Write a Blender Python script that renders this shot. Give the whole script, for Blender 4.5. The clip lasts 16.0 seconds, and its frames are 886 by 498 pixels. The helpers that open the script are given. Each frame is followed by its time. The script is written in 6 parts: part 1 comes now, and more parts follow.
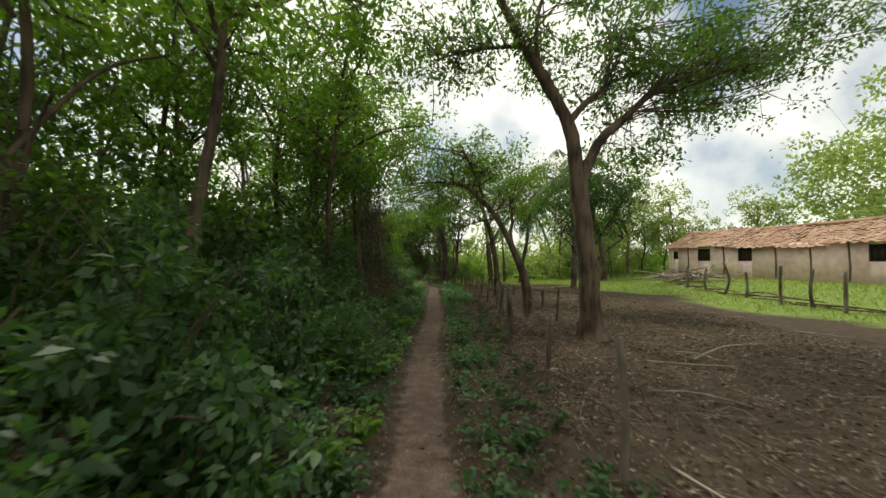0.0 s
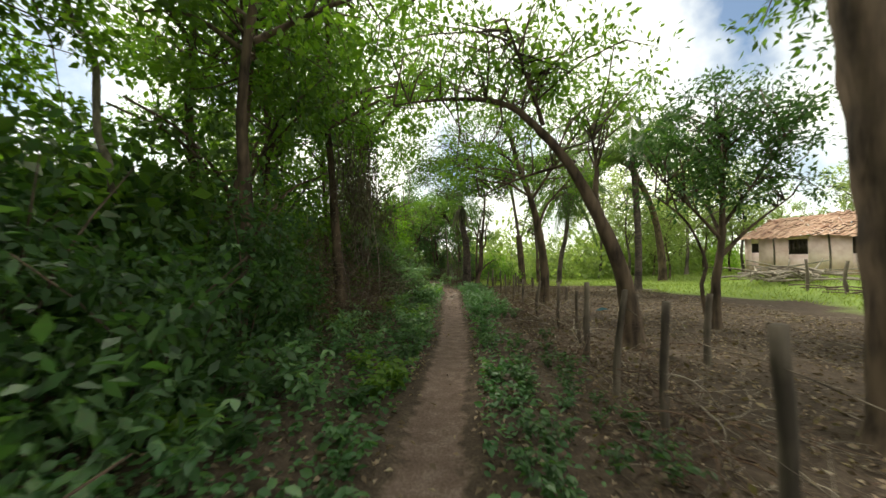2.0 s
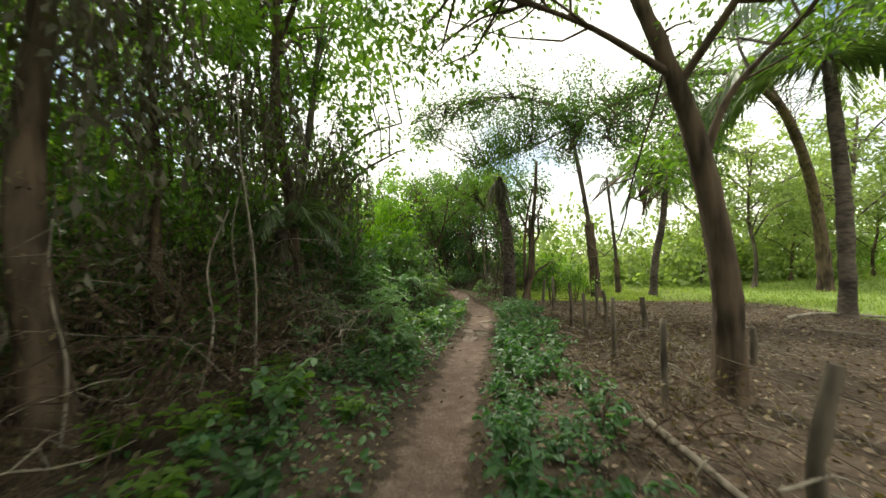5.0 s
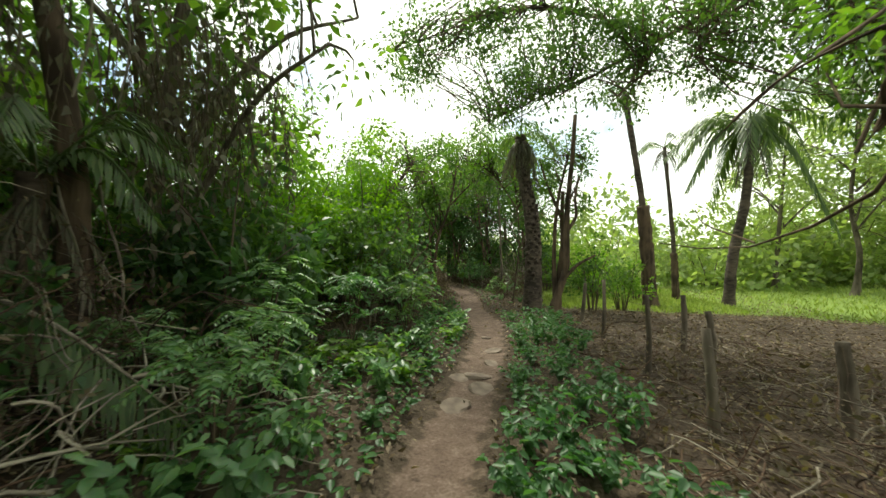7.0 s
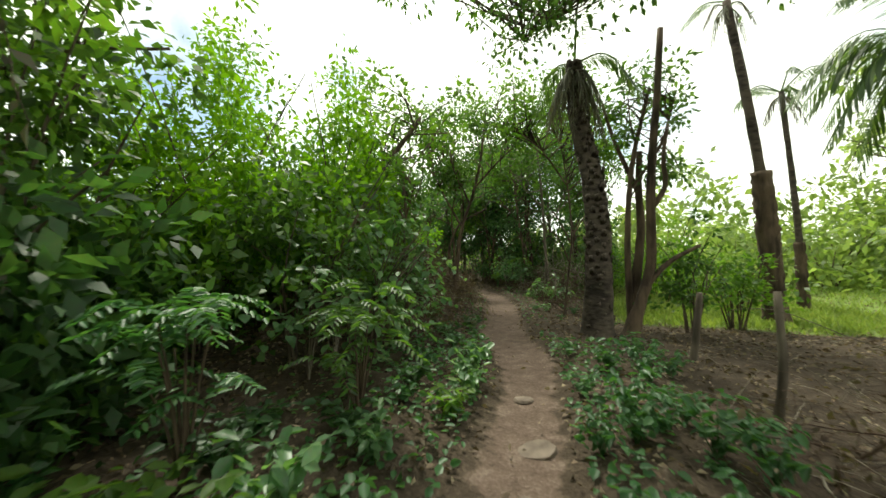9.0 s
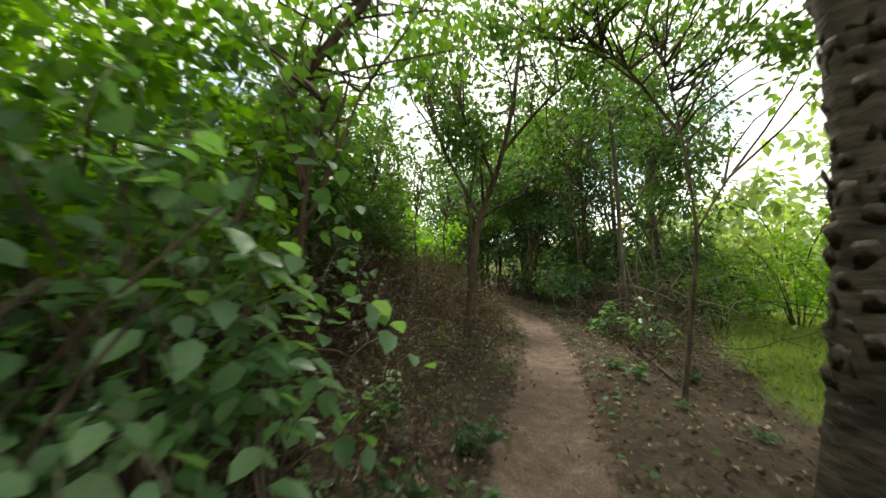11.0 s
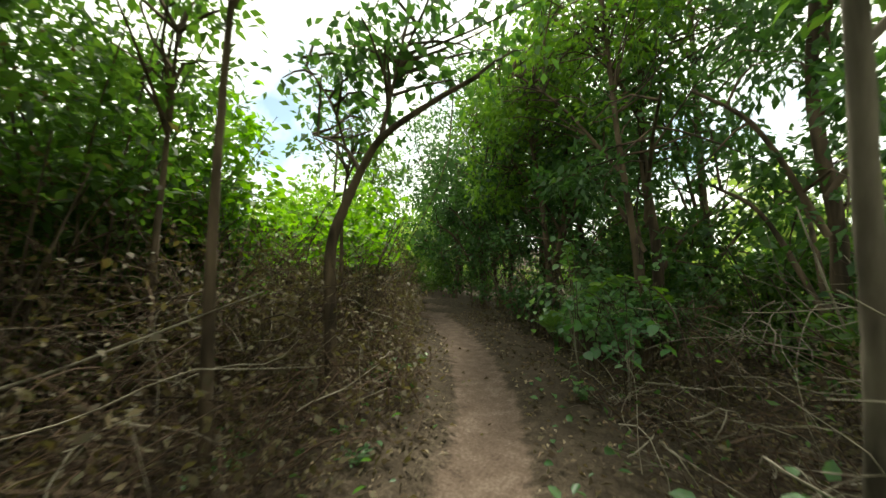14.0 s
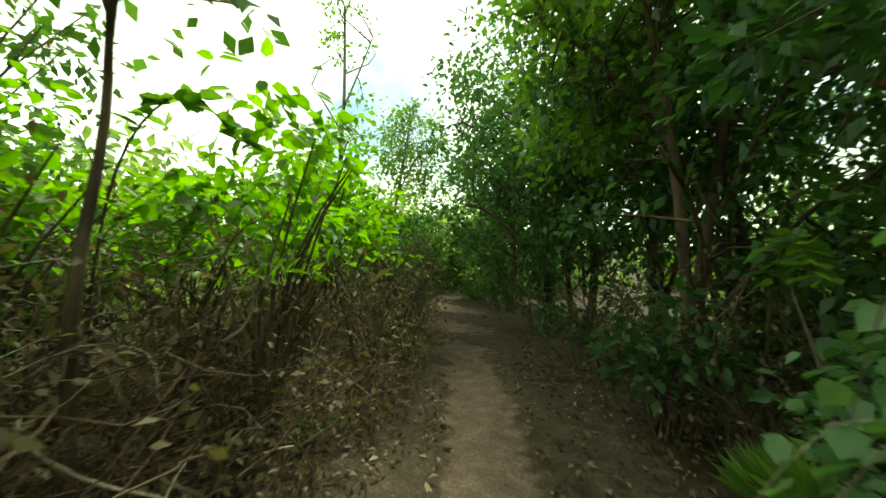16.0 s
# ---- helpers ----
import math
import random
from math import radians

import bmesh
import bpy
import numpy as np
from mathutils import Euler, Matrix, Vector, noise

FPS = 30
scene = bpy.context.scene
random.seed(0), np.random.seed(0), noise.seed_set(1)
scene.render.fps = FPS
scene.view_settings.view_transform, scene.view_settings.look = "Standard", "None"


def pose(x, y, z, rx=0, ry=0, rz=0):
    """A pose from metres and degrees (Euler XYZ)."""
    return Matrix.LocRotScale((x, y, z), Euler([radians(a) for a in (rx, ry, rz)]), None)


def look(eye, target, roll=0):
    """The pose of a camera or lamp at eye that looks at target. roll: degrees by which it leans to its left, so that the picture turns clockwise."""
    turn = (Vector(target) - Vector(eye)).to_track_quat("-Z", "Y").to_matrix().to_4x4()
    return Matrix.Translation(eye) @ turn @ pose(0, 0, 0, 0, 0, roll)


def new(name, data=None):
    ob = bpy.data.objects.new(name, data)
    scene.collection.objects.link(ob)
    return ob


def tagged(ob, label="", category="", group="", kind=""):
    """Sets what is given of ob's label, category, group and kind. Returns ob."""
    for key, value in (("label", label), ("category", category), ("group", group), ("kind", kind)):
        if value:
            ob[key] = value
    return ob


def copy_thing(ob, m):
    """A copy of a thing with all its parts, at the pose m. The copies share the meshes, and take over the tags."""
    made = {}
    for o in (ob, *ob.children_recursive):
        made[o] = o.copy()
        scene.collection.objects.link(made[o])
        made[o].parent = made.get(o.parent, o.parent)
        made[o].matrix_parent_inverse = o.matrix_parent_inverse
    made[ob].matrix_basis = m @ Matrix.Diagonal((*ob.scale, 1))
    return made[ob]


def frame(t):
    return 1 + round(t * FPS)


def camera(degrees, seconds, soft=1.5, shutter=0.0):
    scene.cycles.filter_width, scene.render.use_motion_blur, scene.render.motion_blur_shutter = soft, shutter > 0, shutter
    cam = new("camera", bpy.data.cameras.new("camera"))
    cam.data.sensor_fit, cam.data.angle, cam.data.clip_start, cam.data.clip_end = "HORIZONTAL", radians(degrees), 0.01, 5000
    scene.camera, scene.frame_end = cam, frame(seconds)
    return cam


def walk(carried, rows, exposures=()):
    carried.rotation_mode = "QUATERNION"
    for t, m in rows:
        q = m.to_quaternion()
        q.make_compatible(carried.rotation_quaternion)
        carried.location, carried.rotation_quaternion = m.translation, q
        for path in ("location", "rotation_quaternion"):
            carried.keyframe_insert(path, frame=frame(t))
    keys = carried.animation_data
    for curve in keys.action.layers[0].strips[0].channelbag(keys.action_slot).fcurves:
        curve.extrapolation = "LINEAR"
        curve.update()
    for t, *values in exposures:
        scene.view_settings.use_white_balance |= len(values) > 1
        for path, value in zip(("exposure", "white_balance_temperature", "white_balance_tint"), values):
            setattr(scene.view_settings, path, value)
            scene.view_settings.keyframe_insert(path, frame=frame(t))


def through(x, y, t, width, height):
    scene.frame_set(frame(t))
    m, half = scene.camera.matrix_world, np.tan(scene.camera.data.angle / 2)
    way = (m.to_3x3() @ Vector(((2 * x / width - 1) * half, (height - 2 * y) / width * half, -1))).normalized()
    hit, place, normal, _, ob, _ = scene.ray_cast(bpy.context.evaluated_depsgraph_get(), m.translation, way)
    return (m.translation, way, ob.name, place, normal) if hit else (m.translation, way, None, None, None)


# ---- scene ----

# ---------------------------------------------------------------- camera
cam = camera(100.0, 16.0, 1.5, 0.3)
PATH = [
    (0, -0.000, -0.000, 1.728, 1.74, 0.35, 0.08),
    (0.5, 0.000, 1.448, 1.701, 1.59, 0.37, 0.89),
    (1, -0.028, 2.810, 1.676, 1.49, 0.48, 1.50),
    (1.5, -0.112, 3.982, 1.562, 1.64, 0.41, 2.31),
    (2, -0.105, 5.125, 1.447, 1.87, -0.14, 3.00),
    (2.5, -0.055, 6.338, 1.375, 1.50, -0.20, 4.32),
    (3, 0.047, 7.543, 1.390, 1.27, -0.12, 5.73),
    (3.5, 0.168, 8.777, 1.393, 1.34, -0.27, 7.32),
    (4, 0.310, 9.959, 1.285, 2.06, -0.71, 8.81),
    (4.2, 0.315, 10.430, 1.318, 2.34, -0.88, 9.23),
    (6.3, 0.172, 15.005, 1.593, 0.94, 0.42, 12.74),
    (6.5, 0.173, 15.341, 1.565, 0.77, 0.48, 13.09),
    (7, 0.172, 16.035, 1.483, 0.86, 0.43, 13.85),
    (7.5, 0.125, 16.774, 1.424, 0.79, 0.01, 15.08),
    (8, 0.122, 17.608, 1.384, 0.98, -0.76, 16.54),
    (8.2, 0.097, 17.920, 1.363, 0.91, -0.92, 17.06),
    (10.3, -0.697, 21.527, 1.543, 0.89, 0.21, 25.51),
    (10.5, -0.771, 21.958, 1.552, 0.93, 0.11, 25.99),
    (11, -0.967, 23.196, 1.534, 0.83, -0.47, 26.81),
    (11.5, -1.138, 24.424, 1.514, 0.94, -1.07, 27.97),
    (12, -1.240, 25.623, 1.429, 0.97, -1.18, 29.27),
    (12.5, -1.332, 26.642, 1.389, 1.32, -1.02, 30.47),
    (13, -1.421, 27.487, 1.356, 1.37, -0.21, 31.77),
    (13.5, -1.475, 28.200, 1.349, 1.66, 0.31, 33.00),
    (14, -1.658, 29.072, 1.426, 1.13, 0.29, 34.18),
    (14.5, -1.905, 29.870, 1.473, 0.78, 0.39, 35.41),
    (15, -2.334, 30.718, 1.483, 0.49, 0.84, 37.27),
    (15.5, -2.895, 31.576, 1.527, 0.03, 1.05, 40.05),
    (16, -3.341, 32.374, 1.476, 0.39, 0.45, 44.46),
]
walk(cam, [(t, pose(x, y, z, 90 + tilt, 0, turn) @ pose(0, 0, 0, 0, 0, lean)) for t, x, y, z, tilt, lean, turn in PATH],
     [(0.0, -0.36, 6800, 4), (1.5, -0.12, 6800, 4), (2.5, 0.34, 6800, 4), (4.0, 0.42, 6800, 4), (6.5, 0.42, 6750, 0), (8.0, 0.24, 6750, -6), (10.5, 0.38, 6700, 2), (12.0, 0.68, 6750, 3), (13.0, 0.56, 6800, 0), (14.0, 0.52, 6900, -4), (15.0, 0.5, 7100, -10), (16.0, 0.52, 7450, -26)])

# ---------------------------------------------------------------- sky and sun
SUN_FROM = Vector((-0.45, 0.75, 1.25)).normalized()
world = bpy.data.worlds.new("sky")
scene.world = world
world.use_nodes = True
wn, wl = world.node_tree.nodes, world.node_tree.links
wn.clear()
sky = wn.new("ShaderNodeTexSky")
sky.sky_type, sky.sun_disc = "NISHITA", False
sky.sun_elevation = math.asin(SUN_FROM.z)
sky.sun_rotation = math.atan2(SUN_FROM.x, SUN_FROM.y)
coord = wn.new("ShaderNodeTexCoord")
cloud = wn.new("ShaderNodeTexNoise")
cloud.inputs["Scale"].default_value, cloud.inputs["Detail"].default_value = 2.6, 7
cramp = wn.new("ShaderNodeValToRGB")
cramp.color_ramp.elements[0].position, cramp.color_ramp.elements[1].position = 0.34, 0.50
mixc = wn.new("ShaderNodeMix")
mixc.data_type = "RGBA"
mixc.inputs[7].default_value = (11.6, 11.4, 10.9, 1)
back = wn.new("ShaderNodeBackground")
back.inputs["Strength"].default_value = 0.135
wout = wn.new("ShaderNodeOutputWorld")
wl.new(coord.outputs["Generated"], cloud.inputs["Vector"])
wl.new(cloud.outputs["Fac"], cramp.inputs["Fac"])
wl.new(cramp.outputs["Color"], mixc.inputs[0])
wl.new(sky.outputs["Color"], mixc.inputs[6])
wl.new(mixc.outputs[2], back.inputs["Color"])
wl.new(back.outputs["Background"], wout.inputs["Surface"])

sun = new("sun", bpy.data.lights.new("sun", "SUN"))
sun.data.energy, sun.data.angle, sun.data.color = 3.7, radians(9), (1.0, 0.94, 0.84)
sun.matrix_world = look(SUN_FROM * 50, (0, 0, 0))

# ---------------------------------------------------------------- materials


def material(name):
    m = bpy.data.materials.new(name)
    m.use_nodes = True
    n, l = m.node_tree.nodes, m.node_tree.links
    return m, n, l, n["Principled BSDF"]


def ramp(n, *stops):
    r = n.new("ShaderNodeValToRGB")
    e = r.color_ramp.elements
    while len(e) < len(stops):
        e.new(0.5)
    for k, (p, c) in enumerate(stops):
        e[k].position, e[k].color = p, (*c, 1)
    return r


def noise_node(n, l, scale, detail=4, stretch=(1, 1, 1), space="Object"):
    c, mp, t = n.new("ShaderNodeTexCoord"), n.new("ShaderNodeMapping"), n.new("ShaderNodeTexNoise")
    mp.inputs["Scale"].default_value = stretch
    t.inputs["Scale"].default_value, t.inputs["Detail"].default_value = scale, detail
    l.new(c.outputs[space], mp.inputs["Vector"])
    l.new(mp.outputs["Vector"], t.inputs["Vector"])
    return t


def bump(n, l, src, target, strength, distance=0.02):
    b = n.new("ShaderNodeBump")
    b.inputs["Strength"].default_value, b.inputs["Distance"].default_value = strength, distance
    l.new(src, b.inputs["Height"])
    l.new(b.outputs["Normal"], target.inputs["Normal"])


def leaf_material(name, dark, mid, light, through=0.35, rough=0.45, gloss=0.4):
    """Leaves: each one its own shade, thin enough to let some light through."""
    m, n, l, p = material(name)
    geo = n.new("ShaderNodeNewGeometry")
    r = ramp(n, (0.0, dark), (0.5, mid), (1.0, light))
    big = noise_node(n, l, 0.9, 2)
    add = n.new("ShaderNodeMath")
    add.operation = "MULTIPLY_ADD"
    l.new(big.outputs["Fac"], add.inputs[0])
    add.inputs[1].default_value = 0.7
    sub = n.new("ShaderNodeMath")
    sub.operation = "MULTIPLY_ADD"
    sub.inputs[1].default_value, sub.inputs[2].default_value = 0.75, -0.22
    l.new(geo.outputs["Random Per Island"], sub.inputs[0])
    l.new(sub.outputs[0], add.inputs[2])
    l.new(add.outputs[0], r.inputs["Fac"])
    fine = noise_node(n, l, 40, 2)
    mul = n.new("ShaderNodeMix")
    mul.data_type, mul.blend_type = "RGBA", "OVERLAY"
    mul.inputs[0].default_value = 0.25
    l.new(r.outputs["Color"], mul.inputs[6])
    l.new(fine.outputs["Color"], mul.inputs[7])
    l.new(mul.outputs[2], p.inputs["Base Color"])
    p.inputs["Roughness"].default_value = rough
    p.inputs["Specular IOR Level"].default_value = gloss
    t = n.new("ShaderNodeBsdfTranslucent")
    warm = n.new("ShaderNodeMix")
    warm.data_type, warm.blend_type = "RGBA", "MULTIPLY"
    warm.inputs[0].default_value = 1.0
    warm.inputs[7].default_value = (1.65, 1.8, 0.66, 1)
    l.new(mul.outputs[2], warm.inputs[6])
    l.new(warm.outputs[2], t.inputs["Color"])
    mx = n.new("ShaderNodeMixShader")
    mx.inputs[0].default_value = through
    l.new(p.outputs[0], mx.inputs[1])
    l.new(t.outputs[0], mx.inputs[2])
    l.new(mx.outputs[0], n["Material Output"].inputs["Surface"])
    return m


def bark_material(name, dark, light, scale=9.0, grain=0.22, relief=0.7, rough=0.9):
    m, n, l, p = material(name)
    a = noise_node(n, l, scale, 8, (1, 1, grain))
    b = noise_node(n, l, 1.7, 3)
    add = n.new("ShaderNodeMath")
    add.operation = "MULTIPLY_ADD"
    add.inputs[1].default_value = 0.6
    l.new(b.outputs["Fac"], add.inputs[0])
    half = n.new("ShaderNodeMath")
    half.operation = "MULTIPLY"
    half.inputs[1].default_value = 0.6
    l.new(a.outputs["Fac"], half.inputs[0])
    l.new(half.outputs[0], add.inputs[2])
    r = ramp(n, (0.46, dark), (0.70, light))
    l.new(add.outputs[0], r.inputs["Fac"])
    l.new(r.outputs["Color"], p.inputs["Base Color"])
    p.inputs["Roughness"].default_value = rough
    p.inputs["Specular IOR Level"].default_value = 0.2
    bump(n, l, a.outputs["Fac"], p, relief, 0.03)
    return m


LEAF_TREE = leaf_material("canopy_leaf", (0.030, 0.064, 0.017), (0.064, 0.124, 0.030), (0.112, 0.186, 0.048), 0.54)
# On hedges and high crowns this lighter green is painted sunlight.
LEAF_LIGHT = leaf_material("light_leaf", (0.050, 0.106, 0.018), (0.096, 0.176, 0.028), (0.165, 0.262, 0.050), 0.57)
LEAF_DARK = leaf_material("dark_leaf", (0.022, 0.053, 0.020), (0.046, 0.100, 0.036), (0.084, 0.152, 0.058), 0.48)
LEAF_HERB = leaf_material("herb_leaf", (0.026, 0.076, 0.026), (0.056, 0.140, 0.048), (0.110, 0.210, 0.078), 0.42, 0.42, 0.4)
# The pale tones include the sky's sheen on the leaves, painted into the colour.
LEAF_BROAD = leaf_material("broad_leaf_painted_sheen", (0.060, 0.125, 0.055), (0.115, 0.212, 0.095), (0.205, 0.315, 0.160), 0.44, 0.38, 0.42)
LEAF_BROWN = leaf_material("brown_brush_leaf", (0.045, 0.034, 0.020), (0.100, 0.078, 0.044), (0.175, 0.140, 0.080), 0.25, 0.7)
# Yellow-green with sunlight put into the colour, brighter than the leaf itself.
LEAF_SUN = leaf_material("sunlit_yellow_green_leaf", (0.066, 0.145, 0.010), (0.122, 0.235, 0.014), (0.195, 0.320, 0.028), 0.62)
LEAF_DRY = leaf_material("dry_leaf", (0.045, 0.030, 0.018), (0.125, 0.088, 0.056), (0.330, 0.260, 0.180), 0.12, 0.75)
# Paler than the leaves are: haze and glare over the pasture put into colour.
LEAF_FAR = leaf_material("haze_paled_leaf", (0.140, 0.195, 0.075), (0.225, 0.290, 0.120), (0.325, 0.385, 0.190), 0.5, 0.6)
LEAF_GREY = leaf_material("withered_leaf", (0.050, 0.045, 0.030), (0.100, 0.095, 0.065), (0.180, 0.170, 0.125), 0.2, 0.75)
LEAF_PALM = leaf_material("palm_leaf", (0.040, 0.070, 0.026), (0.075, 0.120, 0.044), (0.140, 0.190, 0.080), 0.4, 0.4)
GRASS = leaf_material("meadow_grass", (0.120, 0.165, 0.045), (0.205, 0.265, 0.075), (0.320, 0.365, 0.140), 0.4, 0.6)
BARK = bark_material("brown_bark", (0.034, 0.025, 0.018), (0.135, 0.097, 0.066), 11.0, 0.16, 1.0)
BARK_GREY = bark_material("grey_bark", (0.050, 0.041, 0.032), (0.185, 0.155, 0.122), 11.0, 0.18, 0.9)
BARK_STUB = bark_material("old_leaf_base", (0.036, 0.029, 0.024), (0.165, 0.132, 0.108), 30, 1.0, 0.6)
BARK_PALM = bark_material("palm_bark", (0.028, 0.023, 0.019), (0.115, 0.092, 0.073), 6, 2.5, 0.9)
TWIG = bark_material("dead_twig", (0.045, 0.034, 0.025), (0.150, 0.116, 0.085), 14, 0.3, 0.4)
TWIG_PALE = bark_material("bleached_stick", (0.120, 0.100, 0.075), (0.330, 0.290, 0.230), 14, 0.3, 0.4)
BRUSH = bark_material("brown_brush_twig", (0.034, 0.024, 0.018), (0.118, 0.074, 0.050), 14, 0.3, 0.3)
POST = bark_material("weathered_post", (0.045, 0.037, 0.029), (0.160, 0.132, 0.100), 12, 0.12, 0.8)


def ground_material():
    m, n, l, p = material("trodden_soil")
    fine, mid, big = noise_node(n, l, 38, 6), noise_node(n, l, 7, 6), noise_node(n, l, 0.8, 4)
    soil = ramp(n, (0.30, (0.034, 0.025, 0.018)), (0.52, (0.068, 0.050, 0.036)), (0.75, (0.140, 0.108, 0.080)))
    path = ramp(n, (0.30, (0.072, 0.050, 0.039)), (0.52, (0.135, 0.095, 0.075)), (0.75, (0.235, 0.180, 0.148)))
    turf = ramp(n, (0.30, (0.110, 0.160, 0.040)), (0.55, (0.185, 0.255, 0.062)), (0.78, (0.280, 0.335, 0.110)))
    blend = n.new("ShaderNodeMath")
    blend.operation = "MULTIPLY_ADD"
    blend.inputs[1].default_value = 0.5
    half = n.new("ShaderNodeMath")
    half.operation = "MULTIPLY"
    half.inputs[1].default_value = 0.5
    l.new(fine.outputs["Fac"], half.inputs[0])
    l.new(mid.outputs["Fac"], blend.inputs[0])
    l.new(half.outputs[0], blend.inputs[2])
    for r in (soil, path, turf):
        l.new(blend.outputs[0], r.inputs["Fac"])
    last = soil.outputs["Color"]
    for name, r, wob in (("meadow", turf, 0.5), ("path", path, 0.7)):
        at = n.new("ShaderNodeAttribute")
        at.attribute_name = name
        w = n.new("ShaderNodeMath")
        w.operation = "MULTIPLY_ADD"
        w.inputs[1].default_value, w.inputs[2].default_value = wob * 2, -wob
        l.new((mid if name == "path" else big).outputs["Fac"], w.inputs[0])
        a = n.new("ShaderNodeMath")
        a.operation = "ADD"
        l.new(at.outputs["Fac"], a.inputs[0])
        l.new(w.outputs[0], a.inputs[1])
        mr = n.new("ShaderNodeMapRange")
        mr.inputs["From Min"].default_value, mr.inputs["From Max"].default_value = 0.32, 0.68
        l.new(a.outputs[0], mr.inputs["Value"])
        mx = n.new("ShaderNodeMix")
        mx.data_type = "RGBA"
        l.new(mr.outputs["Result"], mx.inputs[0])
        l.new(last, mx.inputs[6])
        l.new(r.outputs["Color"], mx.inputs[7])
        last = mx.outputs[2]
    l.new(last, p.inputs["Base Color"])
    p.inputs["Roughness"].default_value = 0.95
    p.inputs["Specular IOR Level"].default_value = 0.15
    bump(n, l, blend.outputs[0], p, 0.8, 0.05)
    return m


SOIL = ground_material()


def plain_material(name, dark, light, scale, rough=0.85, relief=0.3):
    m, n, l, p = material(name)
    t, u = noise_node(n, l, scale, 7), noise_node(n, l, scale * 0.15, 3)
    add = n.new("ShaderNodeMath")
    add.operation = "ADD"
    l.new(t.outputs["Fac"], add.inputs[0])
    l.new(u.outputs["Fac"], add.inputs[1])
    r = ramp(n, (0.36, dark), (0.64, light))
    half = n.new("ShaderNodeMath")
    half.operation = "MULTIPLY"
    half.inputs[1].default_value = 0.5
    l.new(add.outputs[0], half.inputs[0])
    l.new(half.outputs[0], r.inputs["Fac"])
    l.new(r.outputs["Color"], p.inputs["Base Color"])
    p.inputs["Roughness"].default_value = rough
    p.inputs["Specular IOR Level"].default_value = 0.25
    bump(n, l, t.outputs["Fac"], p, relief, 0.02)
    return m


PLASTER = plain_material("stained_pink_plaster", (0.64, 0.43, 0.39), (0.93, 0.74, 0.70), 3.0)
PLINTH = plain_material("bare_brick_plinth", (0.20, 0.12, 0.09), (0.36, 0.25, 0.20), 6.0)
TILE = plain_material("weathered_clay_tile", (0.25, 0.13, 0.08), (0.52, 0.36, 0.26), 9.0)
SHUTTER = plain_material("dark_old_wood", (0.020, 0.015, 0.012), (0.060, 0.045, 0.035), 8.0)
ROCK = plain_material("pale_path_stone", (0.10, 0.076, 0.060), (0.235, 0.185, 0.150), 8.0, 0.85, 0.6)

# ---------------------------------------------------------------- mesh tools
rng = np.random.default_rng(11)


def mesh_object(name, verts, quads, mat, smooth=False):
    """One mesh object from arrays of corners and four-sided faces."""
    verts, quads = np.asarray(verts, np.float32), np.asarray(quads, np.int32)
    me = bpy.data.meshes.new(name)
    me.vertices.add(len(verts))
    me.vertices.foreach_set("co", verts.ravel())
    me.loops.add(quads.size)
    me.loops.foreach_set("vertex_index", quads.ravel())
    me.polygons.add(len(quads))
    me.polygons.foreach_set("loop_start", np.arange(0, quads.size, 4, dtype=np.int32))
    if smooth:
        me.polygons.foreach_set("use_smooth", np.ones(len(quads), bool))
    me.update()
    me.validate()
    me.materials.append(mat)
    return new(name, me)


def part(name, geo, mat, parent=None, label="", smooth=False):
    ob = mesh_object(name, geo[0], geo[1], mat, smooth)
    ob.parent = parent
    return tagged(ob, label)


def thing(name, place, label, category, group="", kind=""):
    ob = new(name)
    ob.location = place
    return tagged(ob, label, category, group, kind)


def join(geos):
    vs, fs, k = [], [], 0
    for v, f in geos:
        if len(v):
            vs.append(v)
            fs.append(np.asarray(f) + k)
            k += len(v)
    return np.concatenate(vs), np.concatenate(fs)


def smooth_line(pts, n):
    """n points along a soft curve through pts."""
    p = np.asarray(pts, float)
    if len(p) == 2:
        return p[0] + (p[1] - p[0]) * np.linspace(0, 1, n)[:, None]
    q = np.concatenate([[2 * p[0] - p[1]], p, [2 * p[-1] - p[-2]]])
    u = np.linspace(0, len(p) - 1 - 1e-6, n)
    i, w = u.astype(int), (u % 1)[:, None]
    a, b, c, d = q[i], q[i + 1], q[i + 2], q[i + 3]
    return 0.5 * (2 * b + (c - a) * w + (2 * a - 5 * b + 4 * c - d) * w ** 2 + (3 * b - a - 3 * c + d) * w ** 3)


